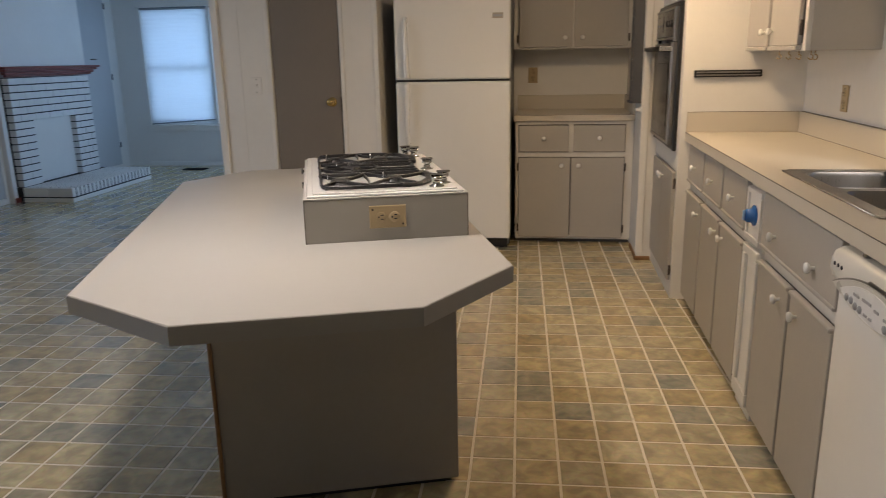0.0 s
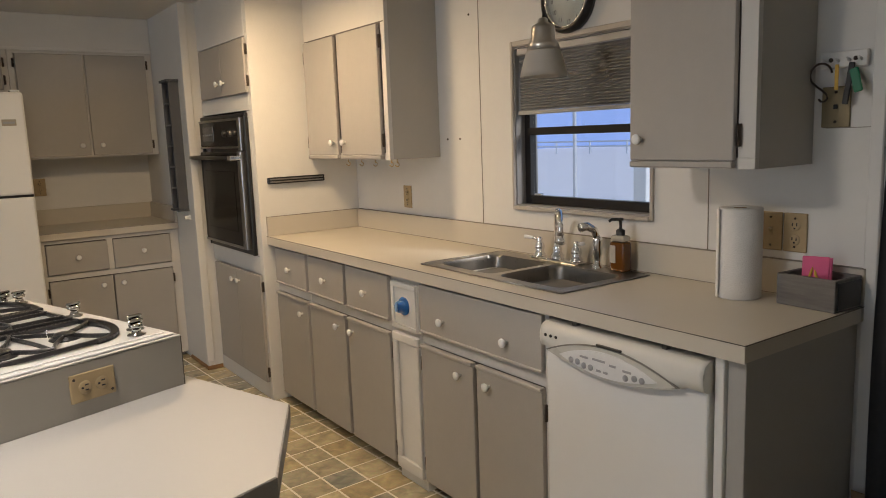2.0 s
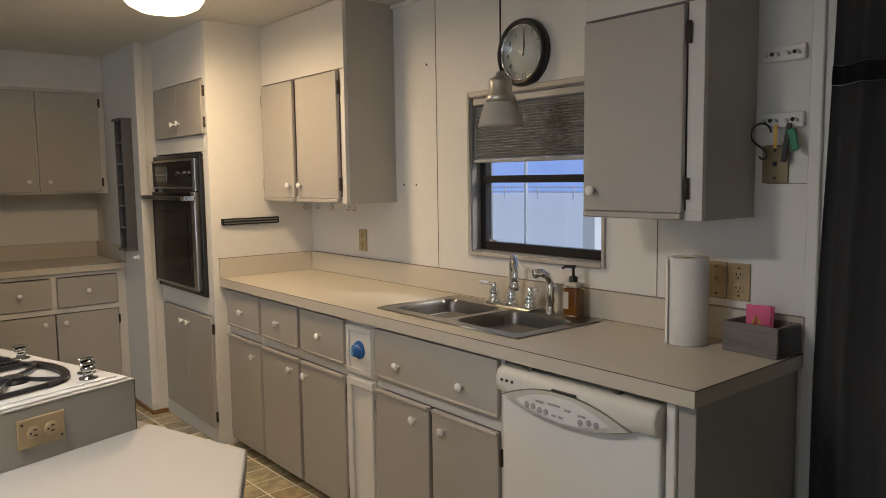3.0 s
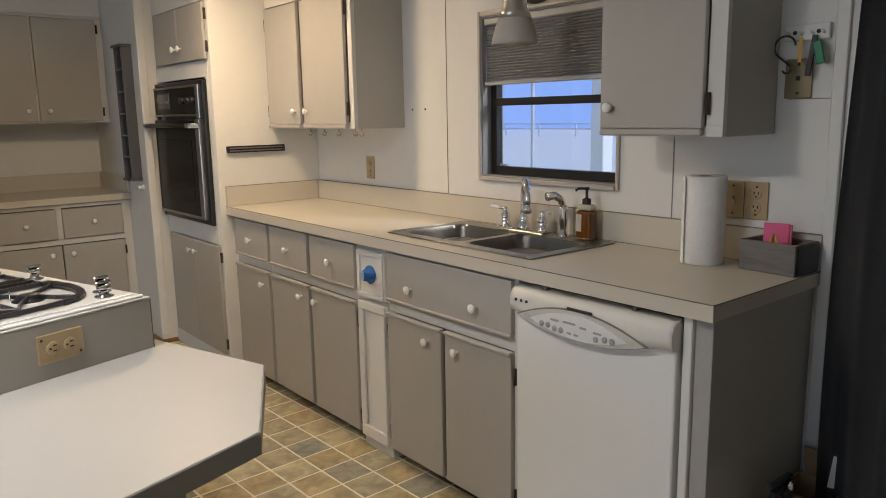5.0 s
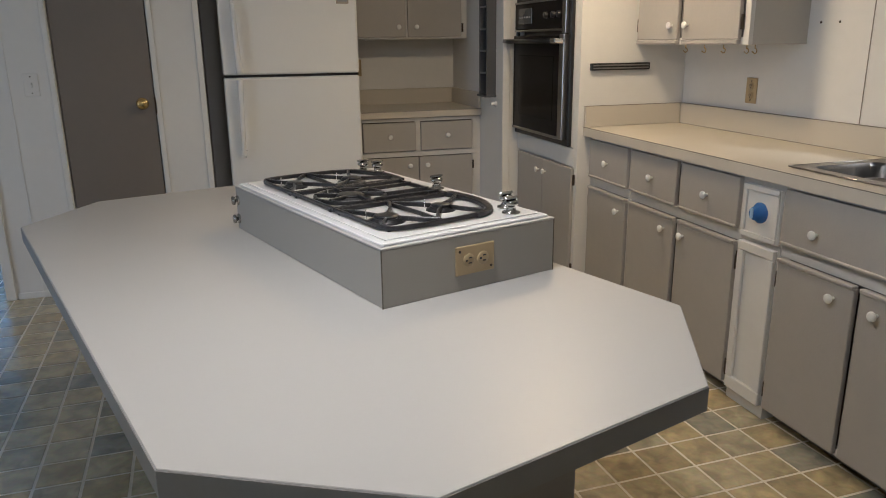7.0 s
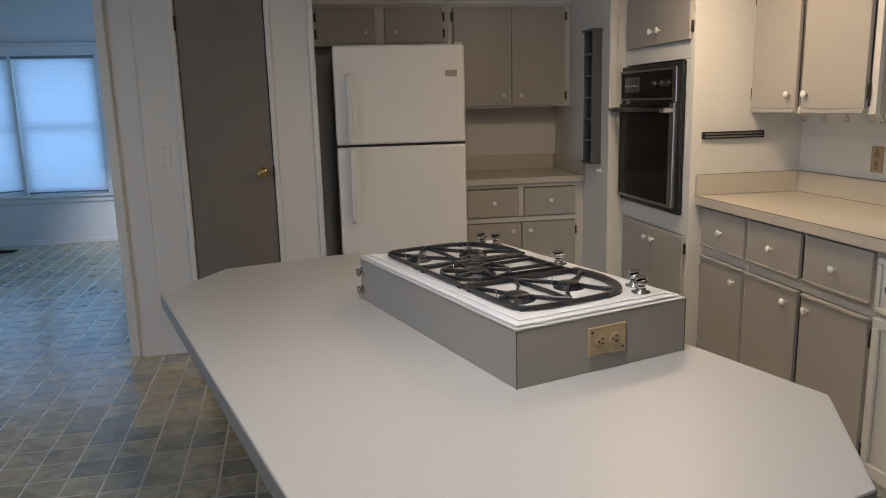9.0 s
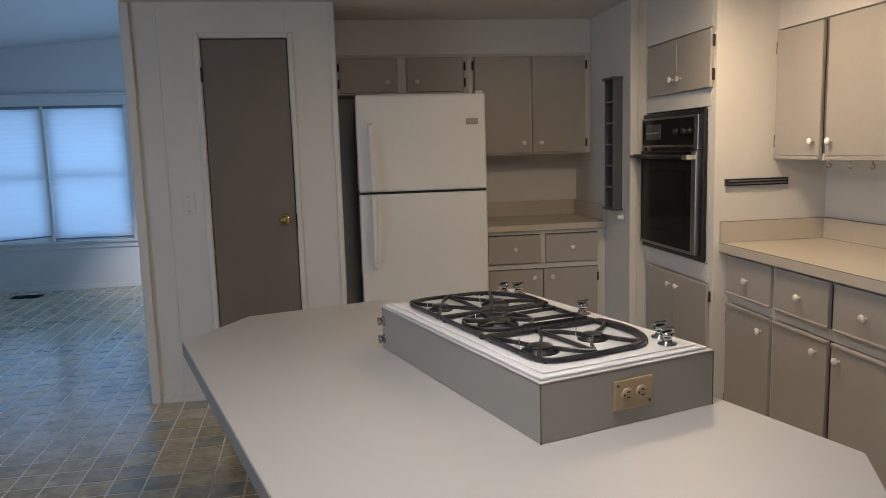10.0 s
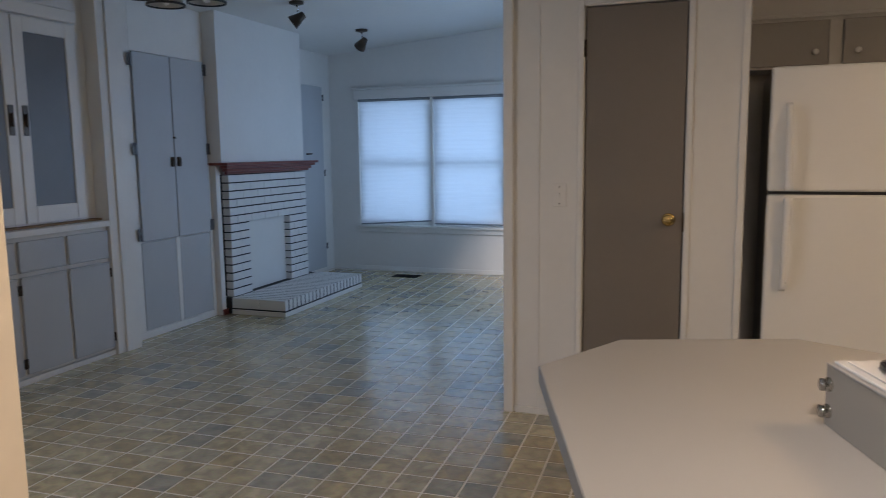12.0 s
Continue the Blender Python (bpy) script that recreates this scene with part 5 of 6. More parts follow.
def tap():
    x, y, z = 0.475, -1.735, 0.9198
    c = thing("kitchen_tap", pose(x, y, z), "chrome bridge tap with a tall gooseneck and porcelain lever tips", "tap")
    part("base_plate", bx(x - 0.028, x + 0.028, y - 0.125, y + 0.125, z, z + 0.014, 0.006, 2), M_CHROME, c)
    dx, dy = -0.62, -0.78
    neck = [(x, y, z + 0.014), (x, y, z + 0.09)] + [(x + dx * r, y + dy * r, h) for r, h in ((0.055 - 0.055 * math.cos(a), z + 0.135 + 0.065 * math.sin(a)) for a in np.linspace(0, math.pi, 12))] + [(x + dx * 0.112, y + dy * 0.112, z + 0.115)]
    s = part("spout", tube(neck, 0.0125, 14), M_CHROME, c)
    part("collar", lathe([(0.026, 0), (0.026, 0.012), (0.017, 0.024), (0.019, 0.034), (0.0145, 0.05), (0.0125, 0.06)], pose(x, y, z + 0.014), 20), M_CHROME, s)
    part("nozzle", lathe([(0.0125, 0), (0.017, -0.012), (0.018, -0.03), (0.014, -0.034), (0, -0.034)], pose(x + dx * 0.112, y + dy * 0.112, z + 0.117), 16), M_CHROME, s)
    for sgn in (1, -1):
        h = part("valve", lathe([(0.024, 0), (0.024, 0.008), (0.016, 0.016), (0.021, 0.034), (0.018, 0.048), (0.010, 0.056), (0.013, 0.066), (0.009, 0.074), (0, 0.075)], pose(x, y + sgn * 0.10, z + 0.014), 18), M_CHROME, c)
        part("lever", cyl((x, y + sgn * 0.10, z + 0.078), (x - 0.012, y + sgn * 0.125, z + 0.084), 0.006, 0.005, 10), M_CHROME, h)
        part("lever_tip", cyl((x - 0.013, y + sgn * 0.126, z + 0.084), (x - 0.025, y + sgn * 0.158, z + 0.088), 0.0065, 0.0085, 12), M_PORC, h, "white porcelain lever tip")
    ys = y - 0.195
    sp = part("sprayer", lathe([(0.022, 0), (0.022, 0.006), (0.014, 0.014), (0.012, 0.03), (0.017, 0.05), (0.014, 0.075), (0.018, 0.10), (0.015, 0.115), (0, 0.118)], pose(x + 0.01, ys, z), 18), M_CHROME, c, "chrome side sprayer")
    part("spray_head", tube([(x + 0.01, ys, z + 0.105), (x - 0.002, ys + 0.004, z + 0.14), (x - 0.03, ys + 0.012, z + 0.155), (x - 0.058, ys + 0.02, z + 0.152)], 0.013, 12, taper=0.017), M_CHROME, sp)


tap()


def soap():
    x, y, z = 0.495, -2.03, 0.9198
    c = thing("soap_bottle", pose(x, y, z), "amber hand soap bottle with a black pump and pale label", "bottle")
    part("bottle", bx(x - 0.022, x + 0.022, y - 0.033, y + 0.033, z, z + 0.105, 0.008, 2), M_SOAP, c)
    part("shoulder", bx(x - 0.021, x + 0.021, y - 0.032, y + 0.032, z + 0.1055, z + 0.128, 0.010, 2), mat("clear_plastic", (0.50, 0.46, 0.38), 0.12, coat=0.4), c)
    part("label", bx(x - 0.0235, x - 0.0205, y + 0.004, y + 0.030, z + 0.03, z + 0.092, 0), M_LABEL, c, "pale bottle label")
    p = part("pump", lathe([(0.016, 0), (0.016, 0.018), (0.008, 0.022), (0.005, 0.024), (0.005, 0.05), (0.009, 0.052), (0.010, 0.060), (0, 0.062)], pose(x, y, z + 0.128), 16), M_BLACK, c, "black pump")
    part("nozzle", tube([(x, y, z + 0.184), (x - 0.02, y + 0.022, z + 0.184), (x - 0.026, y + 0.030, z + 0.176)], 0.005, 8), M_BLACK, p)


soap()


def towel():
    x, y, z = 0.44, -2.528, 0.9155
    c = thing("paper_towel_roll", pose(x, y, z), "white paper towel roll standing on the worktop", "paper towel")
    part("roll", lathe([(0.02, 0.262), (0.02, 0.264), (0.060, 0.264), (0.0625, 0.261), (0.0625, 0.003), (0.060, 0), (0.02, 0), (0.02, 0.262)], pose(x, y, z), 40), M_PAPER, c)
    part("core", lathe([(0.0195, 0.002), (0.0195, 0.263), (0.0175, 0.263), (0.0175, 0.002)], pose(x, y, z), 20), M_CARD, c, "brown cardboard core")
    a = np.linspace(2.0, 2.75, 8)
    pts = [(x + (0.0632 + 0.006 * k / 7) * math.cos(t), y + (0.0632 + 0.006 * k / 7) * math.sin(t)) for k, t in enumerate(a)]
    poly = pts + [(p[0] - 0.0006 * math.cos(t), p[1] - 0.0006 * math.sin(t)) for p, t in list(zip(pts, a))[::-1]]
    part("loose_sheet", prism(poly, z + 0.002, z + 0.262), M_PAPER, c)


towel()


def note_box():
    m = pose(0.49, -2.738, 0.9155, 0, 0, -4)
    c = thing("note_box", m, "weathered grey wooden box with a slate end on the worktop", "box")
    a, b, h = 0.062, 0.085, 0.088
    part("side", bx(-a, -a + 0.010, -b, b, 0, h, 0.002), M_GREYWOOD, c, local=True)
    part("side", bx(a - 0.010, a, -b, b, 0, h, 0.002), M_GREYWOOD, c, local=True)
    part("end", bx(-a + 0.0101, a - 0.0101, b - 0.010, b, 0, h, 0.002), M_GREYWOOD, c, local=True)
    part("end", bx(-a + 0.0101, a - 0.0101, -b, -b + 0.010, 0, h, 0.002), M_GREYWOOD, c, local=True)
    part("slate", bx(-a + 0.008, a - 0.008, -b - 0.004, -b - 0.0005, 0.008, h - 0.008, 0.001), M_BLACK, c, "black slate end", local=True)
    part("bottom", bx(-a + 0.0102, a - 0.0102, -b + 0.0102, b - 0.0102, 0, 0.008, 0), M_GREYWOOD, c, local=True)
    n = thing("sticky_notes", m @ pose(-0.01, 0.0, 0.0085, 0, 6, 20), "pink sticky notes standing in the box", "notes")
    part("pad", bx(-0.006, 0.006, -0.036, 0.036, 0.0, 0.125, 0.001), M_PINK, n, local=True)
    part("curled_note", bx(-0.010, -0.0065, -0.030, 0.038, 0.045, 0.128, 0.001), M_PINK, n, local=True)
    for k, (dx, dy, r) in enumerate(((-0.03, 0.03, 28), (-0.035, -0.035, -24))):
        pm = m @ pose(dx, dy, 0.012, r * 0.5, r * 0.2, 10)
        p = thing("pencil", pm, "short yellow pencil in the wooden box", "pencil", "pencils in the box")
        part("shaft", lathe([(0.0035, 0), (0.0035, 0.088), (0.0008, 0.1), (0, 0.1)], seg=6), M_PENCIL, p, local=True)


note_box()


# pendant above the sink
def pendant():
    x, y = 0.25, -1.912
    c = thing("pendant_lamp", pose(x, y, CZ), "unlit pendant lamp with a nickel cap and frosted bell shade", "pendant lamp")
    part("canopy", lathe([(0.05, CZ - 0.001), (0.048, CZ - 0.018), (0.012, CZ - 0.028), (0, CZ - 0.028)], pose(x, y, 0), 24), M_NICKEL, c)
    part("cord", cyl((x, y, 1.775), (x, y, CZ - 0.027), 0.003, seg=8), M_BLACK, c)
    part("cap", lathe([(0.010, 1.79), (0.016, 1.785), (0.017, 1.775), (0.036, 1.765), (0.040, 1.755), (0.040, 1.72), (0.048, 1.71), (0.056, 1.685), (0.050, 1.685), (0, 1.70)], pose(x, y, 0), 28), M_NICKEL, c)
    part("shade", lathe([(0.0565, 1.684), (0.066, 1.655), (0.0755, 1.62), (0.079, 1.60), (0.076, 1.60), (0.063, 1.655), (0.052, 1.684)], pose(x, y, 0), 32), M_FROST, c, "frosted glass bell")


pendant()


def clock():
    m = pose(WX - 0.0005, -1.724, 1.908, 0, -90, 0)
    c = thing("wall_clock", m, "round wall clock with a black rim and cream face", "clock")
    part("rim", lathe([(0.10, 0), (0.128, 0), (0.130, 0.02), (0.124, 0.036), (0.114, 0.040), (0.106, 0.032), (0.104, 0.012)], seg=48), M_BLACK, c, local=True)
    part("inner_ring", lathe([(0.106, 0.013), (0.106, 0.033), (0.1035, 0.033), (0.1035, 0.013)], seg=48), M_CHROME, c, local=True)
    f = part("face", lathe([(0, 0.010), (0.1034, 0.010), (0.1034, 0.0125), (0, 0.0125)], seg=48), M_CLOCKFACE, c, local=True)
    for k in range(1, 13):
        a = radians(90 - 30 * k)
        fc = bpy.data.curves.new("numeral", "FONT")
        fc.body, fc.size, fc.align_x, fc.align_y, fc.extrude = str(k), 0.024, "CENTER", "CENTER", 0.0004
        tmp = bpy.data.objects.new("numeral", fc)
        me = bpy.data.meshes.new_from_object(tmp)
        bm = bmesh.new()
        bm.from_mesh(me)
        bpy.data.objects.remove(tmp), bpy.data.meshes.remove(me), bpy.data.curves.remove(fc)
        # the dial's up is the wall's up: local -x
        bm.transform(Matrix.Translation((-0.086 * math.sin(a), -0.086 * math.cos(a) * 1.0, 0.0132)) @ Matrix(((0, -1, 0, 0), (-1, 0, 0, 0), (0, 0, 1, 0), (0, 0, 0, 1))).inverted() @ Matrix.Scale(1, 4))
        part("numeral", bm, M_BLACK, f, local=True)
    for nm, ang, ln, w in (("hour_hand", 172, 0.05, 0.006), ("minute_hand", 178, 0.078, 0.0045)):
        b = bx(-w / 2, w / 2, -0.012, ln, 0.0140, 0.0155, 0)
        b.transform(pose(0, 0, 0, 0, 0, 90 + ang))
        part(nm, b, M_BLACK, f, local=True)
    part("glass", lathe([(0, 0.031), (0.1033, 0.030), (0.1033, 0.0315), (0, 0.0325)], seg=48), M_PANE, c, local=True).visible_shadow = False


clock()

# key rails, plate and things hung on them
for z in (1.767, 1.58):
    c = thing("key_rail", pose(WX, -2.745, z), "white wooden key rail with small holes on the wall", "key rail", "key rails")
    part("rail", bx(WX - 0.018, WX - 0.0005, -2.81, -2.685, z - 0.022, z + 0.022, 0.003), M_TRIM, c)
    for y in (-2.715, -2.78):
        part("screw", lathe([(0.006, 0), (0.006, 0.002), (0, 0.0025)], pose(WX - 0.018, y, z, 0, -90, 0), 10), M_HINGE, c)
    for y in (-2.70, -2.735, -2.765, -2.795):
        part("peg", cyl((WX - 0.018, y, z - 0.004), (WX - 0.034, y, z + 0.001), 0.004, seg=8), M_TRIM, c)
o = thing("cover_plate", pose(WX, -2.727, 1.455), "aged brass blank cover plate on the wall", "cover plate")
part("plate", bx(WX - 0.007, WX - 0.0005, -2.766, -2.688, 1.40, 1.51, 0.003, 2), M_BOARDPLATE, o)
part("jack", bx(WX - 0.010, WX - 0.0069, -2.733, -2.721, 1.45, 1.462, 0.001), M_BLACK, o)
for s in (-0.04, 0.04):
    part("screw", lathe([(0.004, 0), (0.004, 0.002), (0, 0.002)], pose(WX - 0.007, -2.727, 1.455 + s, 0, -90, 0), 8), M_HINGE, o)
hk = [(WX - 0.028, -2.694 + 0.030 * math.cos(a), 1.543 + 0.030 * math.sin(a)) for a in np.linspace(math.pi - 0.1, -0.7, 14)]
hk += [(WX - 0.028, y, z) for y, z in ((-2.684, 1.512), (-2.700, 1.500), (-2.712, 1.489), (-2.714, 1.479), (-2.707, 1.471), (-2.697, 1.471), (-2.690, 1.478))]
solo("s_hook", tube(hk, 0.003, 8), M_HINGE, "dark bronze S-hook hanging from the key rail", "hook")
solo("yellow_tag", bx(WX - 0.030, WX - 0.027, -2.742, -2.732, 1.50, 1.567, 0.001), M_PENCIL, "yellow paper tag hanging from the key rail", "tag")
c = thing("key_fob", pose(WX - 0.03, -2.785, 1.5), "black key with a green plastic fob on the rail", "key")
bm = bx(-0.003, 0.003, -0.008, 0.008, -0.070, 0.04, 0.002)
bm.transform(pose(WX - 0.030, -2.772, 1.53, 8, 0, 0))
part("key", bm, M_BLACK, c)
bm = bx(-0.003, 0.003, -0.012, 0.012, -0.040, 0.024, 0.003)
bm.transform(pose(WX - 0.040, -2.792, 1.53, -14, 0, 0))
part("fob", bm, M_GREEN, c, "green plastic fob")
# screw holes left in the wall
for y, z in ((-0.913, 1.398), (-1.01, 1.398), (-1.10, 1.94)):
    solo("wall_screw", lathe([(0.005, 0), (0.005, 0.003), (0, 0.004)], pose(WX - 0.0005, y, z, 0, -90, 0), 8), M_HINGE, "small dark screw in the cream wall", "screw", "screws in the wall")


# curtain, fire extinguisher and box by the end of the cabinets
def curtain():
    c = thing("curtain", pose(0.45, -3.4, 0.03), "floor-length dark grey curtain with a black band", "curtain")
    def sheet(z0, z1, off, material, name, label=""):
        bm = bmesh.new()
        n, rows = 130, []
        zs = np.linspace(z0, z1, 14)
        for z in zs:
            row = []
            for i in range(n + 1):
                y = -2.905 - 1.05 * i / n
                amp = 0.028 * (0.75 + 0.25 * math.sin(i * 0.7)) * (1.0 - 0.12 * z)
                x = 0.475 - off + amp * math.sin(i * 0.43 + 0.4 * math.sin(z * 1.7)) + 0.010 * math.sin(i * 0.21 + z)
                row.append(bm.verts.new((x, y + 0.018 * math.sin(z * 2.1) * (1 - i / n), z)))
            rows.append(row)
        for a, b in zip(rows, rows[1:]):
            for i in range(n):
                f = bm.faces.new((a[i], a[i + 1], b[i + 1], b[i]))
                f.smooth = True
        bmesh.ops.solidify(bm, geom=list(bm.faces), thickness=0.003)
        part(name, bm, material, c, label)
    sheet(0.03, 1.655, 0.0, M_CURTAIN, "lower_cloth")
    sheet(1.656, 1.705, 0.003, M_CURTBAND, "band", "black cloth band")
    sheet(1.706, 2.16, 0.0, M_CURTAIN, "upper_cloth")
    part("rod", cyl((0.475, -2.87, 2.17), (0.475, -4.0, 2.17), 0.011, seg=12), M_HINGE, c)
    for y in (-2.88, -3.98):
        part("bracket", bx(0.465, WX - 0.0005, y - 0.006, y + 0.006, 2.160, 2.182, 0.002), M_HINGE, c)


curtain()


def extinguisher():
    x, y = 0.30, -2.895
    c = thing("fire_extinguisher", pose(x, y, 0), "red fire extinguisher with a black handle on the floor", "fire extinguisher")
    part("cylinder", lathe([(0, 0), (0.046, 0), (0.05, 0.006), (0.05, 0.27), (0.042, 0.305), (0.02, 0.328), (0.018, 0.34), (0, 0.34)], pose(x, y, 0), 28), M_RED, c)
    part("valve", join(cyl((x, y, 0.34), (x, y, 0.375), 0.017, seg=14), bx(x - 0.02, x + 0.02, y - 0.012, y + 0.012, 0.368, 0.39, 0.004)), M_BLACK, c)
    part("lever", join(bx(x - 0.095, x + 0.015, y - 0.009, y + 0.009, 0.398, 0.408, 0.003), bx(x - 0.085, x + 0.01, y - 0.009, y + 0.009, 0.378, 0.386, 0.003)), M_BLACK, c)
    part("hose", tube([(x - 0.015, y, 0.375), (x - 0.06, y + 0.01, 0.36), (x - 0.075, y + 0.012, 0.30), (x - 0.066, y + 0.01, 0.20), (x - 0.06, y + 0.008, 0.12)], 0.010, 10), M_BLACK, c)
    part("gauge", lathe([(0.014, 0), (0.014, 0.008), (0, 0.009)], pose(x - 0.005, y - 0.012, 0.382, 90, 0, 0), 14), M_CHROME, c)
    part("label", lathe([(0.0505, 0.10), (0.0505, 0.22)], pose(x, y, 0), 28), M_LABEL, c)


extinguisher()
c = thing("cardboard_box", pose(0.46, -2.90, 0), "open brown cardboard box on the floor by the curtain", "box")
bxm = lambda *a: bx(*a, 0.001)
part("wall", bxm(0.385, 0.390, -2.965, -2.822, 0, 0.31), M_CARD, c)
part("wall", bxm(0.535, 0.540, -2.965, -2.822, 0, 0.31), M_CARD, c)
part("wall", bxm(0.3905, 0.5345, -2.965, -2.960, 0, 0.31), M_CARD, c)
part("wall", bxm(0.3905, 0.5345, -2.827, -2.822, 0, 0.31), M_CARD, c)
part("base", bxm(0.3905, 0.5345, -2.9595, -2.8275, 0, 0.005), M_CARD, c)
bm = bx(0, 0.004, -0.035, 0.035, 0, 0.09, 0.001)
bm.transform(pose(0.536, -2.873, 0.311, 0, -12, 0))
part("flap", bm, M_CARD, c)
bm = bx(0, 0.003, -0.035, 0.035, 0, 0.10, 0.001)
bm.transform(pose(0.500, -2.955, 0.311, 6, -4, 24))
part("flap", bm, M_PAPER, c, "white inside of a box flap")

# ---------------------------------------------------------------- living room
def living_windows():
    xs = ((-5.83, -4.935), (-4.905, -4.09), (-4.05, -3.20))
    z0, z1 = LWZ0, LWZ1
    setting("trim_window_head", join(bx(LWX0 - 0.03, LWX1 + 0.03, LY - 0.05, LY - 0.001, z1, z1 + 0.10, 0.004), bx(LWX0 - 0.045, LWX1 + 0.045, LY - 0.07, LY - 0.001, z1 + 0.1005, z1 + 0.125, 0.005)), M_TRIM, "white head board above the living room windows", "trim")
    setting("trim_window_sill", join(bx(LWX0 - 0.03, LWX1 + 0.03, LY - 0.045, LY + 0.135, z0 - 0.03, z0 - 0.001, 0.004), bx(LWX0 - 0.03, LWX1 + 0.03, LY - 0.02, LY - 0.001, z0 - 0.085, z0 - 0.031, 0.003)), M_TRIM, "white window sill of the living room", "trim")
    for k, (a, b) in enumerate(xs):
        c = thing(f"window_{k + 2}", pose((a + b) / 2, LY, z0), "white double-hung window behind a lowered cellular shade", "window", kind="structure")
        fa, fb = LY + 0.055, LY + 0.095
        part("window_frame", join(bx(a, a + 0.055, fa, fb, z0, z1, 0.003), bx(b - 0.055, b, fa, fb, z0, z1, 0.003), bx(a + 0.055, b - 0.055, fa, fb, z0, z0 + 0.07, 0.003), bx(a + 0.055, b - 0.055, fa, fb, z1 - 0.05, z1, 0.003),
                                  bx(a + 0.055, b - 0.055, fa - 0.008, fb, 1.23, 1.27, 0.003)), M_TRIM, c)
        for q0, q1 in ((z0 + 0.071, 1.229), (1.271, z1 - 0.051)):
            part("pane", bx(a + 0.056, b - 0.056, fa + 0.018, fa + 0.022, q0, q1, 0), M_PANE, c).visible_shadow = False
        # cellular shade; the first one hangs crooked
        tilt = 0.055 if k == 0 else 0.0
        bm = bmesh.new()
        n, rows = 56, []
        for i in range(n + 1):
            t = i / n
            y = LY + 0.012 + (0.0015 if i % 2 else -0.0005)
            row = []
            for s, x in ((0, a + 0.006), (1, b - 0.006)):
                lo = z0 + 0.012 + (tilt * s if k == 0 else 0.022)
                row.append(bm.verts.new((x, y, z1 - 0.03 + (lo - z1 + 0.03) * t)))
            rows.append(row)
        for p, q in zip(rows, rows[1:]):
            bm.faces.new((p[0], p[1], q[1], q[0]))
        sh = part("cellular_shade", bm, M_CELL, c, "translucent cellular shade lit by daylight")
        part("head_rail", bx(a + 0.004, b - 0.004, LY - 0.012, LY + 0.03, z1 - 0.029, z1 - 0.001, 0.003), mat("shade_rail", (0.25, 0.27, 0.29), 0.4) if k == 0 else bpy.data.materials["shade_rail"], sh)
        br = bx(a + 0.006, b - 0.006, LY - 0.004, LY + 0.022, -0.014, 0.0, 0.003)
        lo = z0 + 0.012 + (0 if k == 0 else 0.022)
        br.transform(Matrix.Translation(((a + b) / 2, 0, lo + tilt / 2)) @ Matrix.Rotation(-math.atan2(tilt, b - a), 4, "Y") @ Matrix.Translation((-(a + b) / 2, 0, 0)))
        part("bottom_rail", br, bpy.data.materials["shade_rail"], sh)
        if k < 2:
            setting(f"trim_mullion_{k + 1}", bx(b, xs[k + 1][0], LY - 0.012, LY + 0.135, z0, z1 - 0.001, 0.003), M_TRIM, "white post between two windows", "trim")


living_windows()

# floor register
c = thing("floor_register", pose(-5.12, 4.75, 0), "dark metal floor register with slots", "floor vent")
part("frame", bx(-5.27, -4.97, 4.67, 4.83, 0.0, 0.006, 0.002), M_REGISTER, c)
for k in range(9):
    part("slat", bx(-5.255 + 0.032 * k, -5.24 + 0.032 * k, 4.685, 4.815, 0.0062, 0.009, 0.001), M_REGISTER, c)


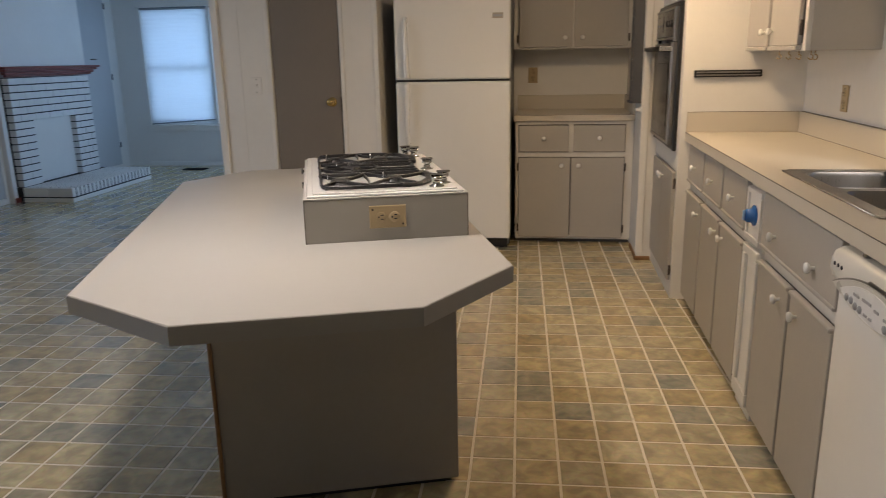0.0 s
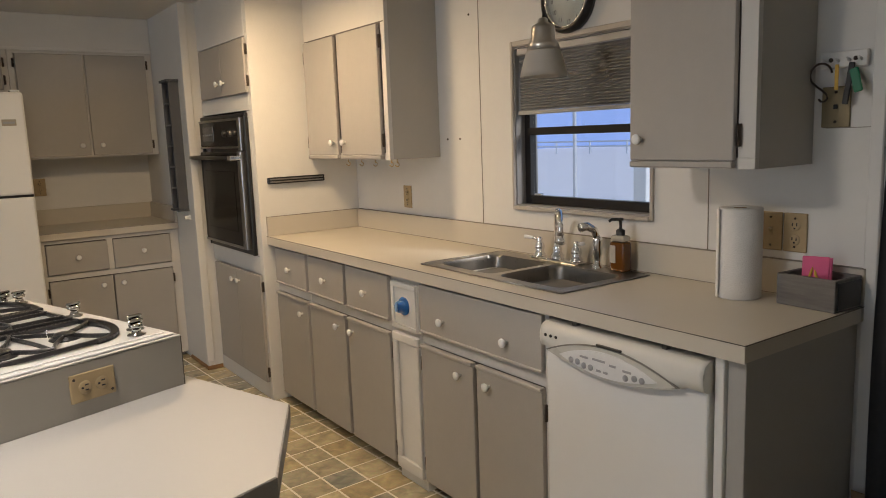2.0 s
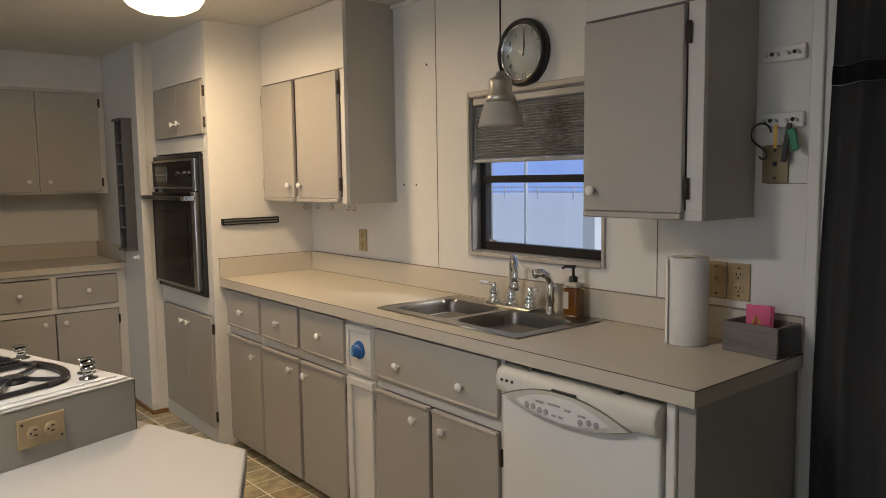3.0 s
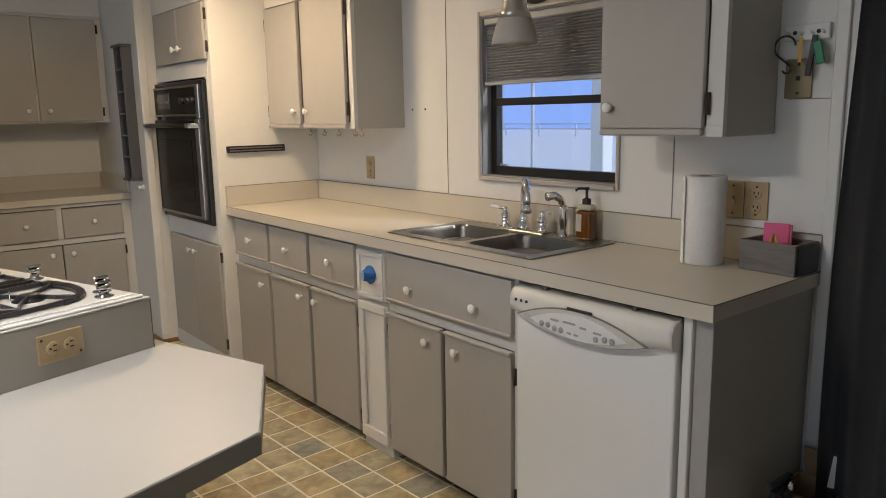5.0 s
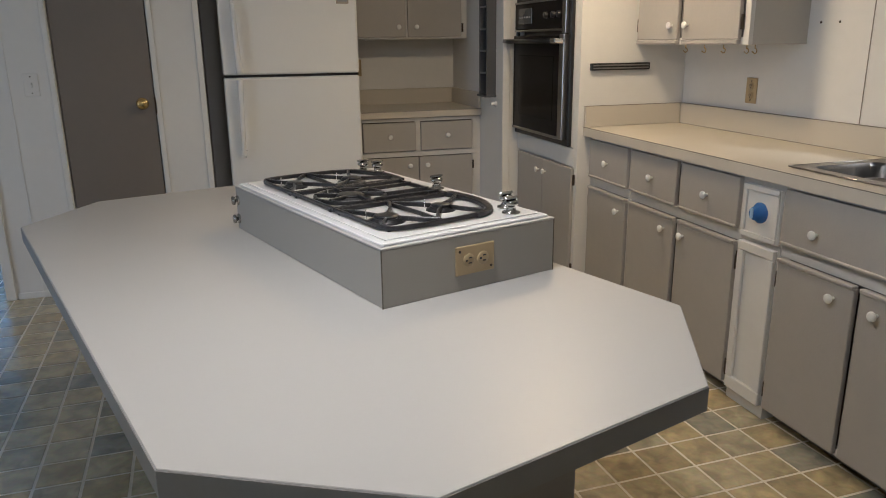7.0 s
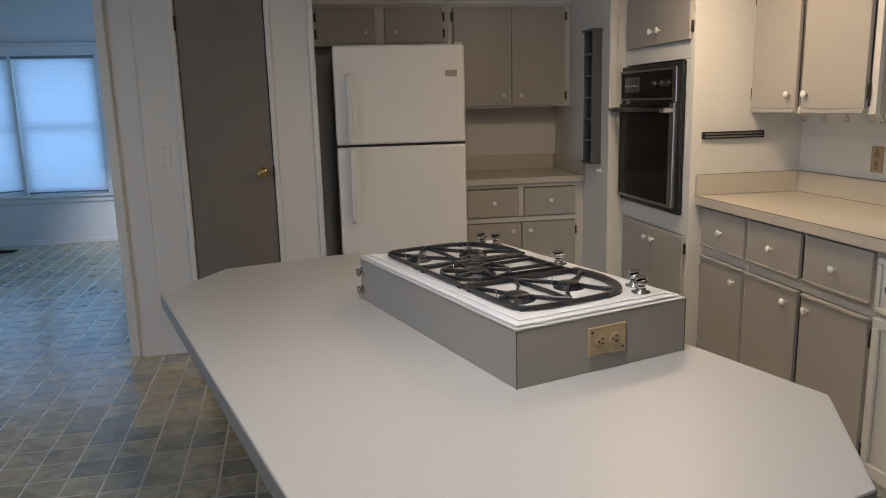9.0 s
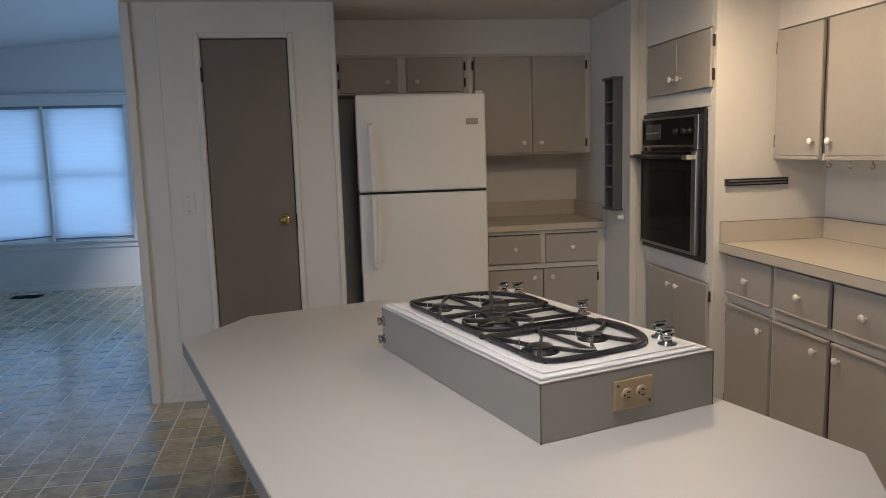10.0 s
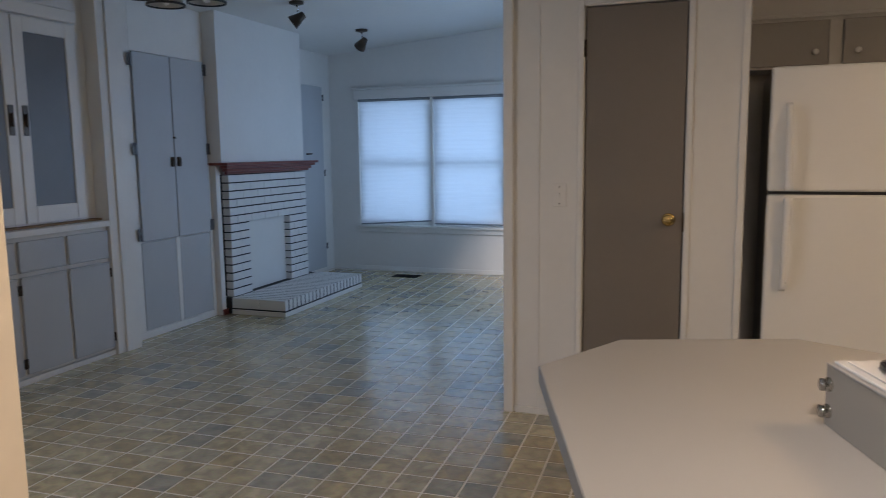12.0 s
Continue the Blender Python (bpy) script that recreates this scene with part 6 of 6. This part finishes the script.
def fireplace():
    FX = -5.84
    y0, y1 = 2.57, 3.86
    oy0, oy1, oz1, hz = 2.86, 3.53, 0.775, 0.14
    setting("wall_chimney", bx(LX, -5.80, 2.43, 3.77, 1.305, 2.62, 0.002), M_WALL, "white painted chimney breast above the mantel")
    setting("wall_chimney_core", bx(LX, FX - 0.09, 2.515, 3.84, 0, 1.304, 0), M_WALL, "painted core of the chimney breast")
    f = thing("fireplace", pose(FX, 3.05, 0), "white painted brick fireplace with dark mortar lines and a closed opening", "fireplace")
    part("mortar", join(bx(FX - 0.089, FX - 0.008, y0 + 0.004, oy0 - 0.004, hz + 0.001, 1.20, 0), bx(FX - 0.089, FX - 0.008, oy1 + 0.004, y1 - 0.004, hz + 0.001, 1.20, 0), bx(FX - 0.089, FX - 0.008, oy0 - 0.004, oy1 + 0.004, oz1 + 0.01, 1.20, 0)), M_MORTAR, f)
    part("closed_panel", bx(FX - 0.082, FX - 0.066, oy0 - 0.003, oy1 + 0.003, hz + 0.001, oz1 + 0.009, 0), M_WALL, f, "white board closing the fire opening")
    part("hearth_core", bx(-5.925, -5.3145, 2.548, 4.005, 0.0, hz - 0.0025, 0), M_MORTAR, f)
    part("hearth_skirt", join(bx(-5.322, -5.308, 2.533, 4.012, 0.0, 0.04, 0.003), bx(-5.84, -5.323, 2.533, 2.545, 0.0, 0.04, 0.003)), M_TRIM, f, "white painted skirting of the hearth")
    rng = random.Random(4)
    ch = 0.0709
    n = int((1.21 - hz) / ch)
    brick = {}
    def lay(x0, x1, ya, yb, za, zb):
        key = (round(x1 - x0, 3), round(yb - ya, 3), round(zb - za, 3))
        if key not in brick:
            bm = bx(-key[0] / 2, key[0] / 2, -key[1] / 2, key[1] / 2, -key[2] / 2, key[2] / 2, 0.003)
            me = bpy.data.meshes.new("brick")
            bm.to_mesh(me)
            bm.free()
            me.materials.append(M_BRICKW)
            brick[key] = me
        ob = new("brick", brick[key])
        ob.parent = f
        ob.location = ((x0 + x1) / 2 - FX + rng.uniform(-0.0015, 0.0015), (ya + yb) / 2 - 3.05, (za + zb) / 2)
    for r in range(n):
        za = hz + 0.003 + r * ch
        zb = za + ch - 0.011
        spans = [(y0, y1)] if za > oz1 - 0.01 else [(y0, oy0), (oy1, y1)]
        for a, b in spans:
            m = max(1, round((b - a) / 0.2083))
            half = (r % 2) * 0.5
            w = (b - a) / m
            edges = [a] + [a + w * (i + half) for i in range(m + 1) if a + 0.02 < a + w * (i + half) < b - 0.02] + [b]
            for p, q in zip(edges, edges[1:]):
                lay(FX - 0.070, FX + 0.0, p + 0.0008, q - 0.0008, za, zb)
    # hearth: rowlock bricks over a front course
    k = 0
    y = 2.533
    while y < 3.98:
        for xa, xb in ((-5.84, -5.577), (-5.575, -5.312)):
            lay(xa, xb, y + 0.007, y + 0.0605, 0.052, hz)
        y += 0.0675
    # mantel shelf with a moulded front
    m = thing("mantel_shelf", pose(-5.8, 3.1, 1.21), "red-brown mahogany mantel shelf with moulded edge", "mantel")
    part("shelf", bx(-6.0, -5.74, 2.43, 3.96, 1.282, 1.304, 0.004, 2), M_MANTEL, m)
    part("moulding", join(bx(-5.84, -5.76, 2.455, 3.93, 1.256, 1.2815, 0.008, 2), bx(-5.84, -5.785, 2.485, 3.90, 1.228, 1.2555, 0.008, 2), bx(-5.84, -5.81, 2.515, 3.88, 1.205, 1.2275, 0.005)), M_MANTEL, m)


fireplace()


def far_door():
    x = LX
    c = thing("door_2", pose(x, 4.45, 0), "pale grey closed cupboard door with grey hinges beside the fireplace", "door", kind="structure")
    part("leaf", bx(x + 0.002, x + 0.03, 3.95, 4.86, 0.05, 2.12, 0.003), M_CABL, c)
    for z in (2.0, 1.15, 0.3):
        hinge(c, x + 0.03, 4.87, z, "+x", 0.07, metal=M_OLDNICKEL)
    part("pull", bx(x + 0.031, x + 0.055, 4.46, 4.56, 1.36, 1.375, 0.004), M_HINGE, c)


far_door()

# corner post, cupboard with two tall doors, and the hutch
setting("wall_post", bx(LX, -5.82, 1.19, 1.40, 0, 2.62, 0.003), M_WALL, "painted wall post between hutch and cupboard")
setting("wall_post_2", bx(LX, -5.88, 2.455, 2.512, 0, 2.62, 0.003), M_WALL, "painted wall post beside the chimney")
setting("baseboard_post", bx(-5.878, -5.868, 2.455, 2.53, 0, 0.05, 0.003), M_MANTEL, "dark wooden baseboard by the hearth", "trim")
setting("trim_post", bx(-5.819, -5.806, 1.262, 1.405, 0, 2.56, 0.004), M_TRIM, "white corner board of the wall post", "trim")


def tall_cupboard():
    f = -5.945
    c = thing("tall_cupboard", pose(f, 1.8, 0), "pale grey built-in cupboard with two tall doors and grey hinges", "cupboard")
    part("body", bx(LX + 0.001, f - 0.001, 1.402, 2.453, 0.0, 2.60, 0), M_TRIM, c)
    part("toe_board", bx(f, f + 0.012, 1.402, 2.453, 0.0, 0.05, 0.002), M_TRIM, c)
    part("face_frame", join(bx(f, f + 0.012, 1.402, 1.60, 0.05, 2.6, 0.002), bx(f, f + 0.012, 2.415, 2.453, 0.05, 2.6, 0.002), bx(f, f + 0.012, 1.60, 2.415, 2.125, 2.6, 0.002), bx(f, f + 0.012, 1.985, 2.03, 0.05, 0.745, 0.002)), M_TRIM, c)
    for a0, a1, ky, hy in ((1.605, 1.998, 1.967, 1.595), (2.008, 2.410, 2.04, 2.416)):
        d = panel("door", c, "+x", f + 0.012, a0, a1, 0.735, 2.12, M_CABL)
        part("pull", join(bx(f + 0.032, f + 0.05, ky - 0.018, ky + 0.018, 1.285, 1.36, 0.004), bx(f + 0.05, f + 0.056, ky - 0.012, ky + 0.012, 1.30, 1.345, 0.002)), M_HINGE, d, "dark bronze pull")
        for z in (0.79, 1.42, 2.06):
            hinge(d, f + 0.0305, hy - 0.02 * (hy < 2), z, "+x", 0.09, 0.022, M_OLDNICKEL)
        panel("lower_panel", c, "+x", f + 0.001, a0 + 0.002 if a0 < 1.7 else a0 + 0.024, a1 - 0.016 if a0 < 1.7 else a1, 0.06, 0.725, M_CABL, 0.010)
        if a0 < 1.7:
            part("latch", bx(f + 0.032, f + 0.042, 1.99, 2.016, 1.50, 1.515, 0.002), M_HINGE, d)


tall_cupboard()


def hutch():
    f = -5.85
    c = thing("built_in_sideboard", pose(f, 0.5, 0), "pale grey built-in base cabinet with drawers over doors", "cabinet")
    part("body", bx(LX + 0.001, f - 0.02, -0.62, 1.188, 0.0, 0.895, 0), M_FRAME, c)
    part("face_frame", bx(f - 0.019, f - 0.001, -0.62, 1.188, 0.04, 0.895, 0.002), M_FRAME, c)
    y = -0.62
    w = 0.362
    for k in range(5):
        a0, a1 = y + w * k + 0.014, y + w * (k + 1) - 0.014
        d = panel("drawer", c, "+x", f, a0, a1, 0.69, 0.87, M_CABL)
        part("lip", bx(f + 0.004, f + 0.024, a0, a1, 0.682, 0.694, 0.003), M_CABL, d)
        e = panel("door", c, "+x", f, a0, a1, 0.06, 0.645, M_CABL)
        part("lip", bx(f + 0.004, f + 0.024, a0, a1, 0.642, 0.656, 0.003), M_CABL, e)
        hinge(e, f + 0.012, a0 - 0.008 if k % 2 else a1 + 0.008, 0.13, "+x", 0.06), hinge(e, f + 0.012, a0 - 0.008 if k % 2 else a1 + 0.008, 0.58, "+x", 0.06)
    part("toe_board", bx(f - 0.001, f + 0.010, -0.62, 1.188, 0.0, 0.035, 0.002), M_TRIM, c)
    t = thing("sideboard_counter", pose(f, 0.3, 0.9), "white worktop of the built-in hutch with a dark shelf edge", "worktop")
    part("slab", bx(LX + 0.001, f + 0.035, -0.63, 1.188, 0.897, 0.938, 0.004), M_TRIM, t)
    part("back_ledge", bx(LX + 0.001, f - 0.03, -0.63, 1.188, 0.939, 0.952, 0.002), M_WOODTRIM, t, "stained wood ledge")
    u = thing("glass_door_cabinet", pose(f, 0.3, 0.95), "white hutch with smoky glass doors and dark pulls", "cabinet")
    g = -5.89
    part("body", bx(LX + 0.001, g - 0.02, -0.62, 1.09, 0.954, 2.55, 0), M_TRIM, u)
    part("side_board", bx(LX + 0.001, g - 0.04, 1.091, 1.188, 0.954, 2.55, 0.002), M_TRIM, u)
    part("cornice", bx(g - 0.019, g + 0.015, -0.62, 1.09, 2.22, 2.30, 0.006), M_TRIM, u)
    for a0, a1, ky in ((0.61, 1.075, 0.655), (0.125, 0.60, 0.555), (-0.60, 0.115, -0.08)):
        d = part("door", join(bx(g - 0.019, g, a0, a0 + 0.075, 0.965, 2.21, 0.003), bx(g - 0.019, g, a1 - 0.075, a1, 0.965, 2.21, 0.003), bx(g - 0.019, g, a0 + 0.075, a1 - 0.075, 0.965, 1.07, 0.003), bx(g - 0.019, g, a0 + 0.075, a1 - 0.075, 2.12, 2.21, 0.003)), M_TRIM, u)
        part("glass", bx(g - 0.014, g - 0.009, a0 + 0.074, a1 - 0.074, 1.069, 2.121, 0), M_CABGLASS, d, "smoky glass pane")
        part("pull", join(bx(g + 0.0005, g + 0.006, ky - 0.02, ky + 0.02, 1.50, 1.68, 0.002), bx(g + 0.006, g + 0.022, ky - 0.008, ky + 0.008, 1.55, 1.63, 0.004)), M_HINGE, d, "dark bronze pull plate")


hutch()


def ceil_z(x):
    return 2.50 + 0.28 * (x + 6.2) / (PX0 - 0.02 + 6.2)


def spot(x, y, rz):
    z = ceil_z(x)
    c = thing("ceiling_spotlight", pose(x, y, z, 0, 0, rz), "dark bronze swivel spotlight on the sloping ceiling", "spotlight", "ceiling spotlights")
    part("canopy", lathe([(0, 0), (0.062, 0), (0.058, -0.018), (0.03, -0.026), (0, -0.026)], seg=20), M_HINGE, c, local=True)
    part("stem", cyl((0, 0, -0.02), (0.01, 0, -0.075), 0.008, seg=8), M_CHROME, c, local=True)
    part("head", lathe([(0.018, 0.05), (0.028, 0.045), (0.035, 0.01), (0.06, -0.07), (0.055, -0.07), (0.03, 0.0), (0, 0.01)], pose(0.02, 0, -0.125, 0, 55, 0), 20), M_HINGE, c, local=True)


spot(-5.17, 2.66, 20)
spot(-5.26, 4.05, -30)


def chandelier():
    x, y, z = -5.06, 1.03, ceil_z(-5.06)
    c = thing("ceiling_cluster_lamp", pose(x, y, z), "unlit cluster lamp with dark-rimmed glass bowls below the ceiling", "ceiling lamp")
    part("canopy", lathe([(0, 0), (0.09, 0), (0.085, -0.02), (0.04, -0.035), (0, -0.035)], seg=24), M_HINGE, c, local=True)
    part("stem", cyl((0, 0, -0.03), (0, 0, -0.20), 0.012, seg=10), M_HINGE, c, local=True)
    for k, a in enumerate((52, 142, 232, 322)):
        ca, sa = 0.20 * math.cos(radians(a)), 0.20 * math.sin(radians(a))
        part("arm", tube([(0, 0, -0.19), (ca * 0.5, sa * 0.5, -0.21), (ca, sa, -0.20)], 0.008, 8), M_HINGE, c, local=True)
        b = part("bowl", lathe([(0.03, -0.20), (0.06, -0.215), (0.105, -0.27), (0.115, -0.295), (0.109, -0.295), (0.055, -0.225), (0.0, -0.215)], pose(ca, sa, 0), 24), M_FROST, c, "frosted glass bowl", local=True)
        part("rim", lathe([(0.108, -0.288), (0.121, -0.290), (0.121, -0.302), (0.108, -0.302), (0.108, -0.288)], pose(ca, sa, 0), 24), M_BLACK, b, local=True)
        part("bulb", lathe([(0, -0.23), (0.02, -0.24), (0.028, -0.27), (0.02, -0.295), (0, -0.302)], pose(ca, sa, 0), 14), M_PORC, b, local=True)


chandelier()

# ---------------------------------------------------------------- outdoors
setting("ground", bx(-900, 900, -900, 900, -0.62, -0.60, 0), M_GRASS, "lawn around the house", "ground")
setting("pavement_lot", bx(0.75, 84.0, -60, 120, -0.60, -0.56, 0), M_CONC, "pale gravel lot beside the house", "pavement")
for x, y, w in ((2.6, -0.415, 0.055), (2.6, 0.25, 0.012)):
    p = thing("porch_post", pose(x, y, -0.56), "white square porch post outside the window" if w > 0.03 else "slender pale porch post outside the window", "post", "porch posts")
    part("shaft", bx(x - w, x + w, y - w, y + w, -0.56, 2.56, 0.004), M_SIDING if w > 0.03 else M_FENCE, p)
    part("base", bx(x - w - 0.02, x + w + 0.02, y - w - 0.02, y + w + 0.02, -0.56, -0.40, 0.004), M_SIDING, p)
fence = thing("rail_fence", pose(45, 38, -0.56), "white rail fence across the lot", "fence")
for k in range(20):
    part("post", bx(44.94, 45.06, 4 * k - 0.06, 4 * k + 0.06, -0.56, 0.55, 0.01), M_FENCE, fence)
for z in (0.05, 0.45):
    part("rail", bx(44.97, 45.03, -1, 77, z - 0.06, z + 0.06, 0.01), M_FENCE, fence)
# backdrop sheet glows by itself, with the blue haze in its colour
bk = bpy.data.materials.new("glowing_haze")
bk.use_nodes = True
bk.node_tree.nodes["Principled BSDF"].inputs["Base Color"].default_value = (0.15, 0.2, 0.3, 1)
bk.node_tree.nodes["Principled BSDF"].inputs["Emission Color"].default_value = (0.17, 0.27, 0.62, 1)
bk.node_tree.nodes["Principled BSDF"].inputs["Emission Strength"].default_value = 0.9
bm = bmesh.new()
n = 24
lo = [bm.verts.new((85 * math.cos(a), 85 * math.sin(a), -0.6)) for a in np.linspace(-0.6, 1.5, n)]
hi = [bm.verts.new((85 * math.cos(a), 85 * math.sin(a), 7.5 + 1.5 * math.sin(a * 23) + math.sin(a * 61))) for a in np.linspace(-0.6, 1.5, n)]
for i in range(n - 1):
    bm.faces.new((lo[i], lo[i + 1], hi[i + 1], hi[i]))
setting("backdrop", bm, bk, "distant tree line with blue haze and glow put into its colour", "backdrop")

# ---------------------------------------------------------------- floor tiles
def tiles():
    pitch, gap, ang = 0.1455, 0.0095, radians(2.0)
    ca, sa = math.cos(ang), math.sin(ang)
    ox, oy = -0.230, -1.622
    me = bpy.data.meshes.new("tile")
    h = (pitch - gap) / 2
    bm = bx(-h, h, -h, h, -0.003, 0.0, 0.0006)
    bm.to_mesh(me)
    bm.free()
    me.materials.append(M_TILE)
    vs, fs = [], []
    near = 0
    for i in range(-60, 60):
        for j in range(-60, 66):
            u, v = (i + 0.5) * pitch, (j + 0.5) * pitch
            x, y = ox + u * ca - v * sa, oy + u * sa + v * ca
            if not (LX + 0.02 < x < WX - 0.02 and SY + 0.02 < y < LY - 0.02):
                continue
            if (-1.15 < x < 0.1 and -2.9 < y < 1.25) or (-3.6 < x < -2.6 and -0.6 < y < 0.92):
                ob = new("tile", me)
                ob.parent = floor
                ob.matrix_basis = Matrix.Translation((x, y, 0)) @ Matrix.Rotation(ang, 4, "Z")
                near += 1
            else:
                b = len(vs)
                for z, hh in ((0.0, h - 0.0005), (-0.003, h)):
                    for du, dv in ((-hh, -hh), (hh, -hh), (hh, hh), (-hh, hh)):
                        vs.append((x + du * ca - dv * sa, y + du * sa + dv * ca, z))
                fs.append((b, b + 1, b + 2, b + 3))
                for k in range(4):
                    fs.append((b + k, b + 4 + k, b + 4 + (k + 1) % 4, b + (k + 1) % 4))
    mm = bpy.data.meshes.new("tiles")
    mm.from_pydata(vs, [], fs)
    mm.materials.append(M_TILES)
    ob = new("tiles", mm)
    ob.parent = floor
    tagged(ob, kind="stuff")


tiles()
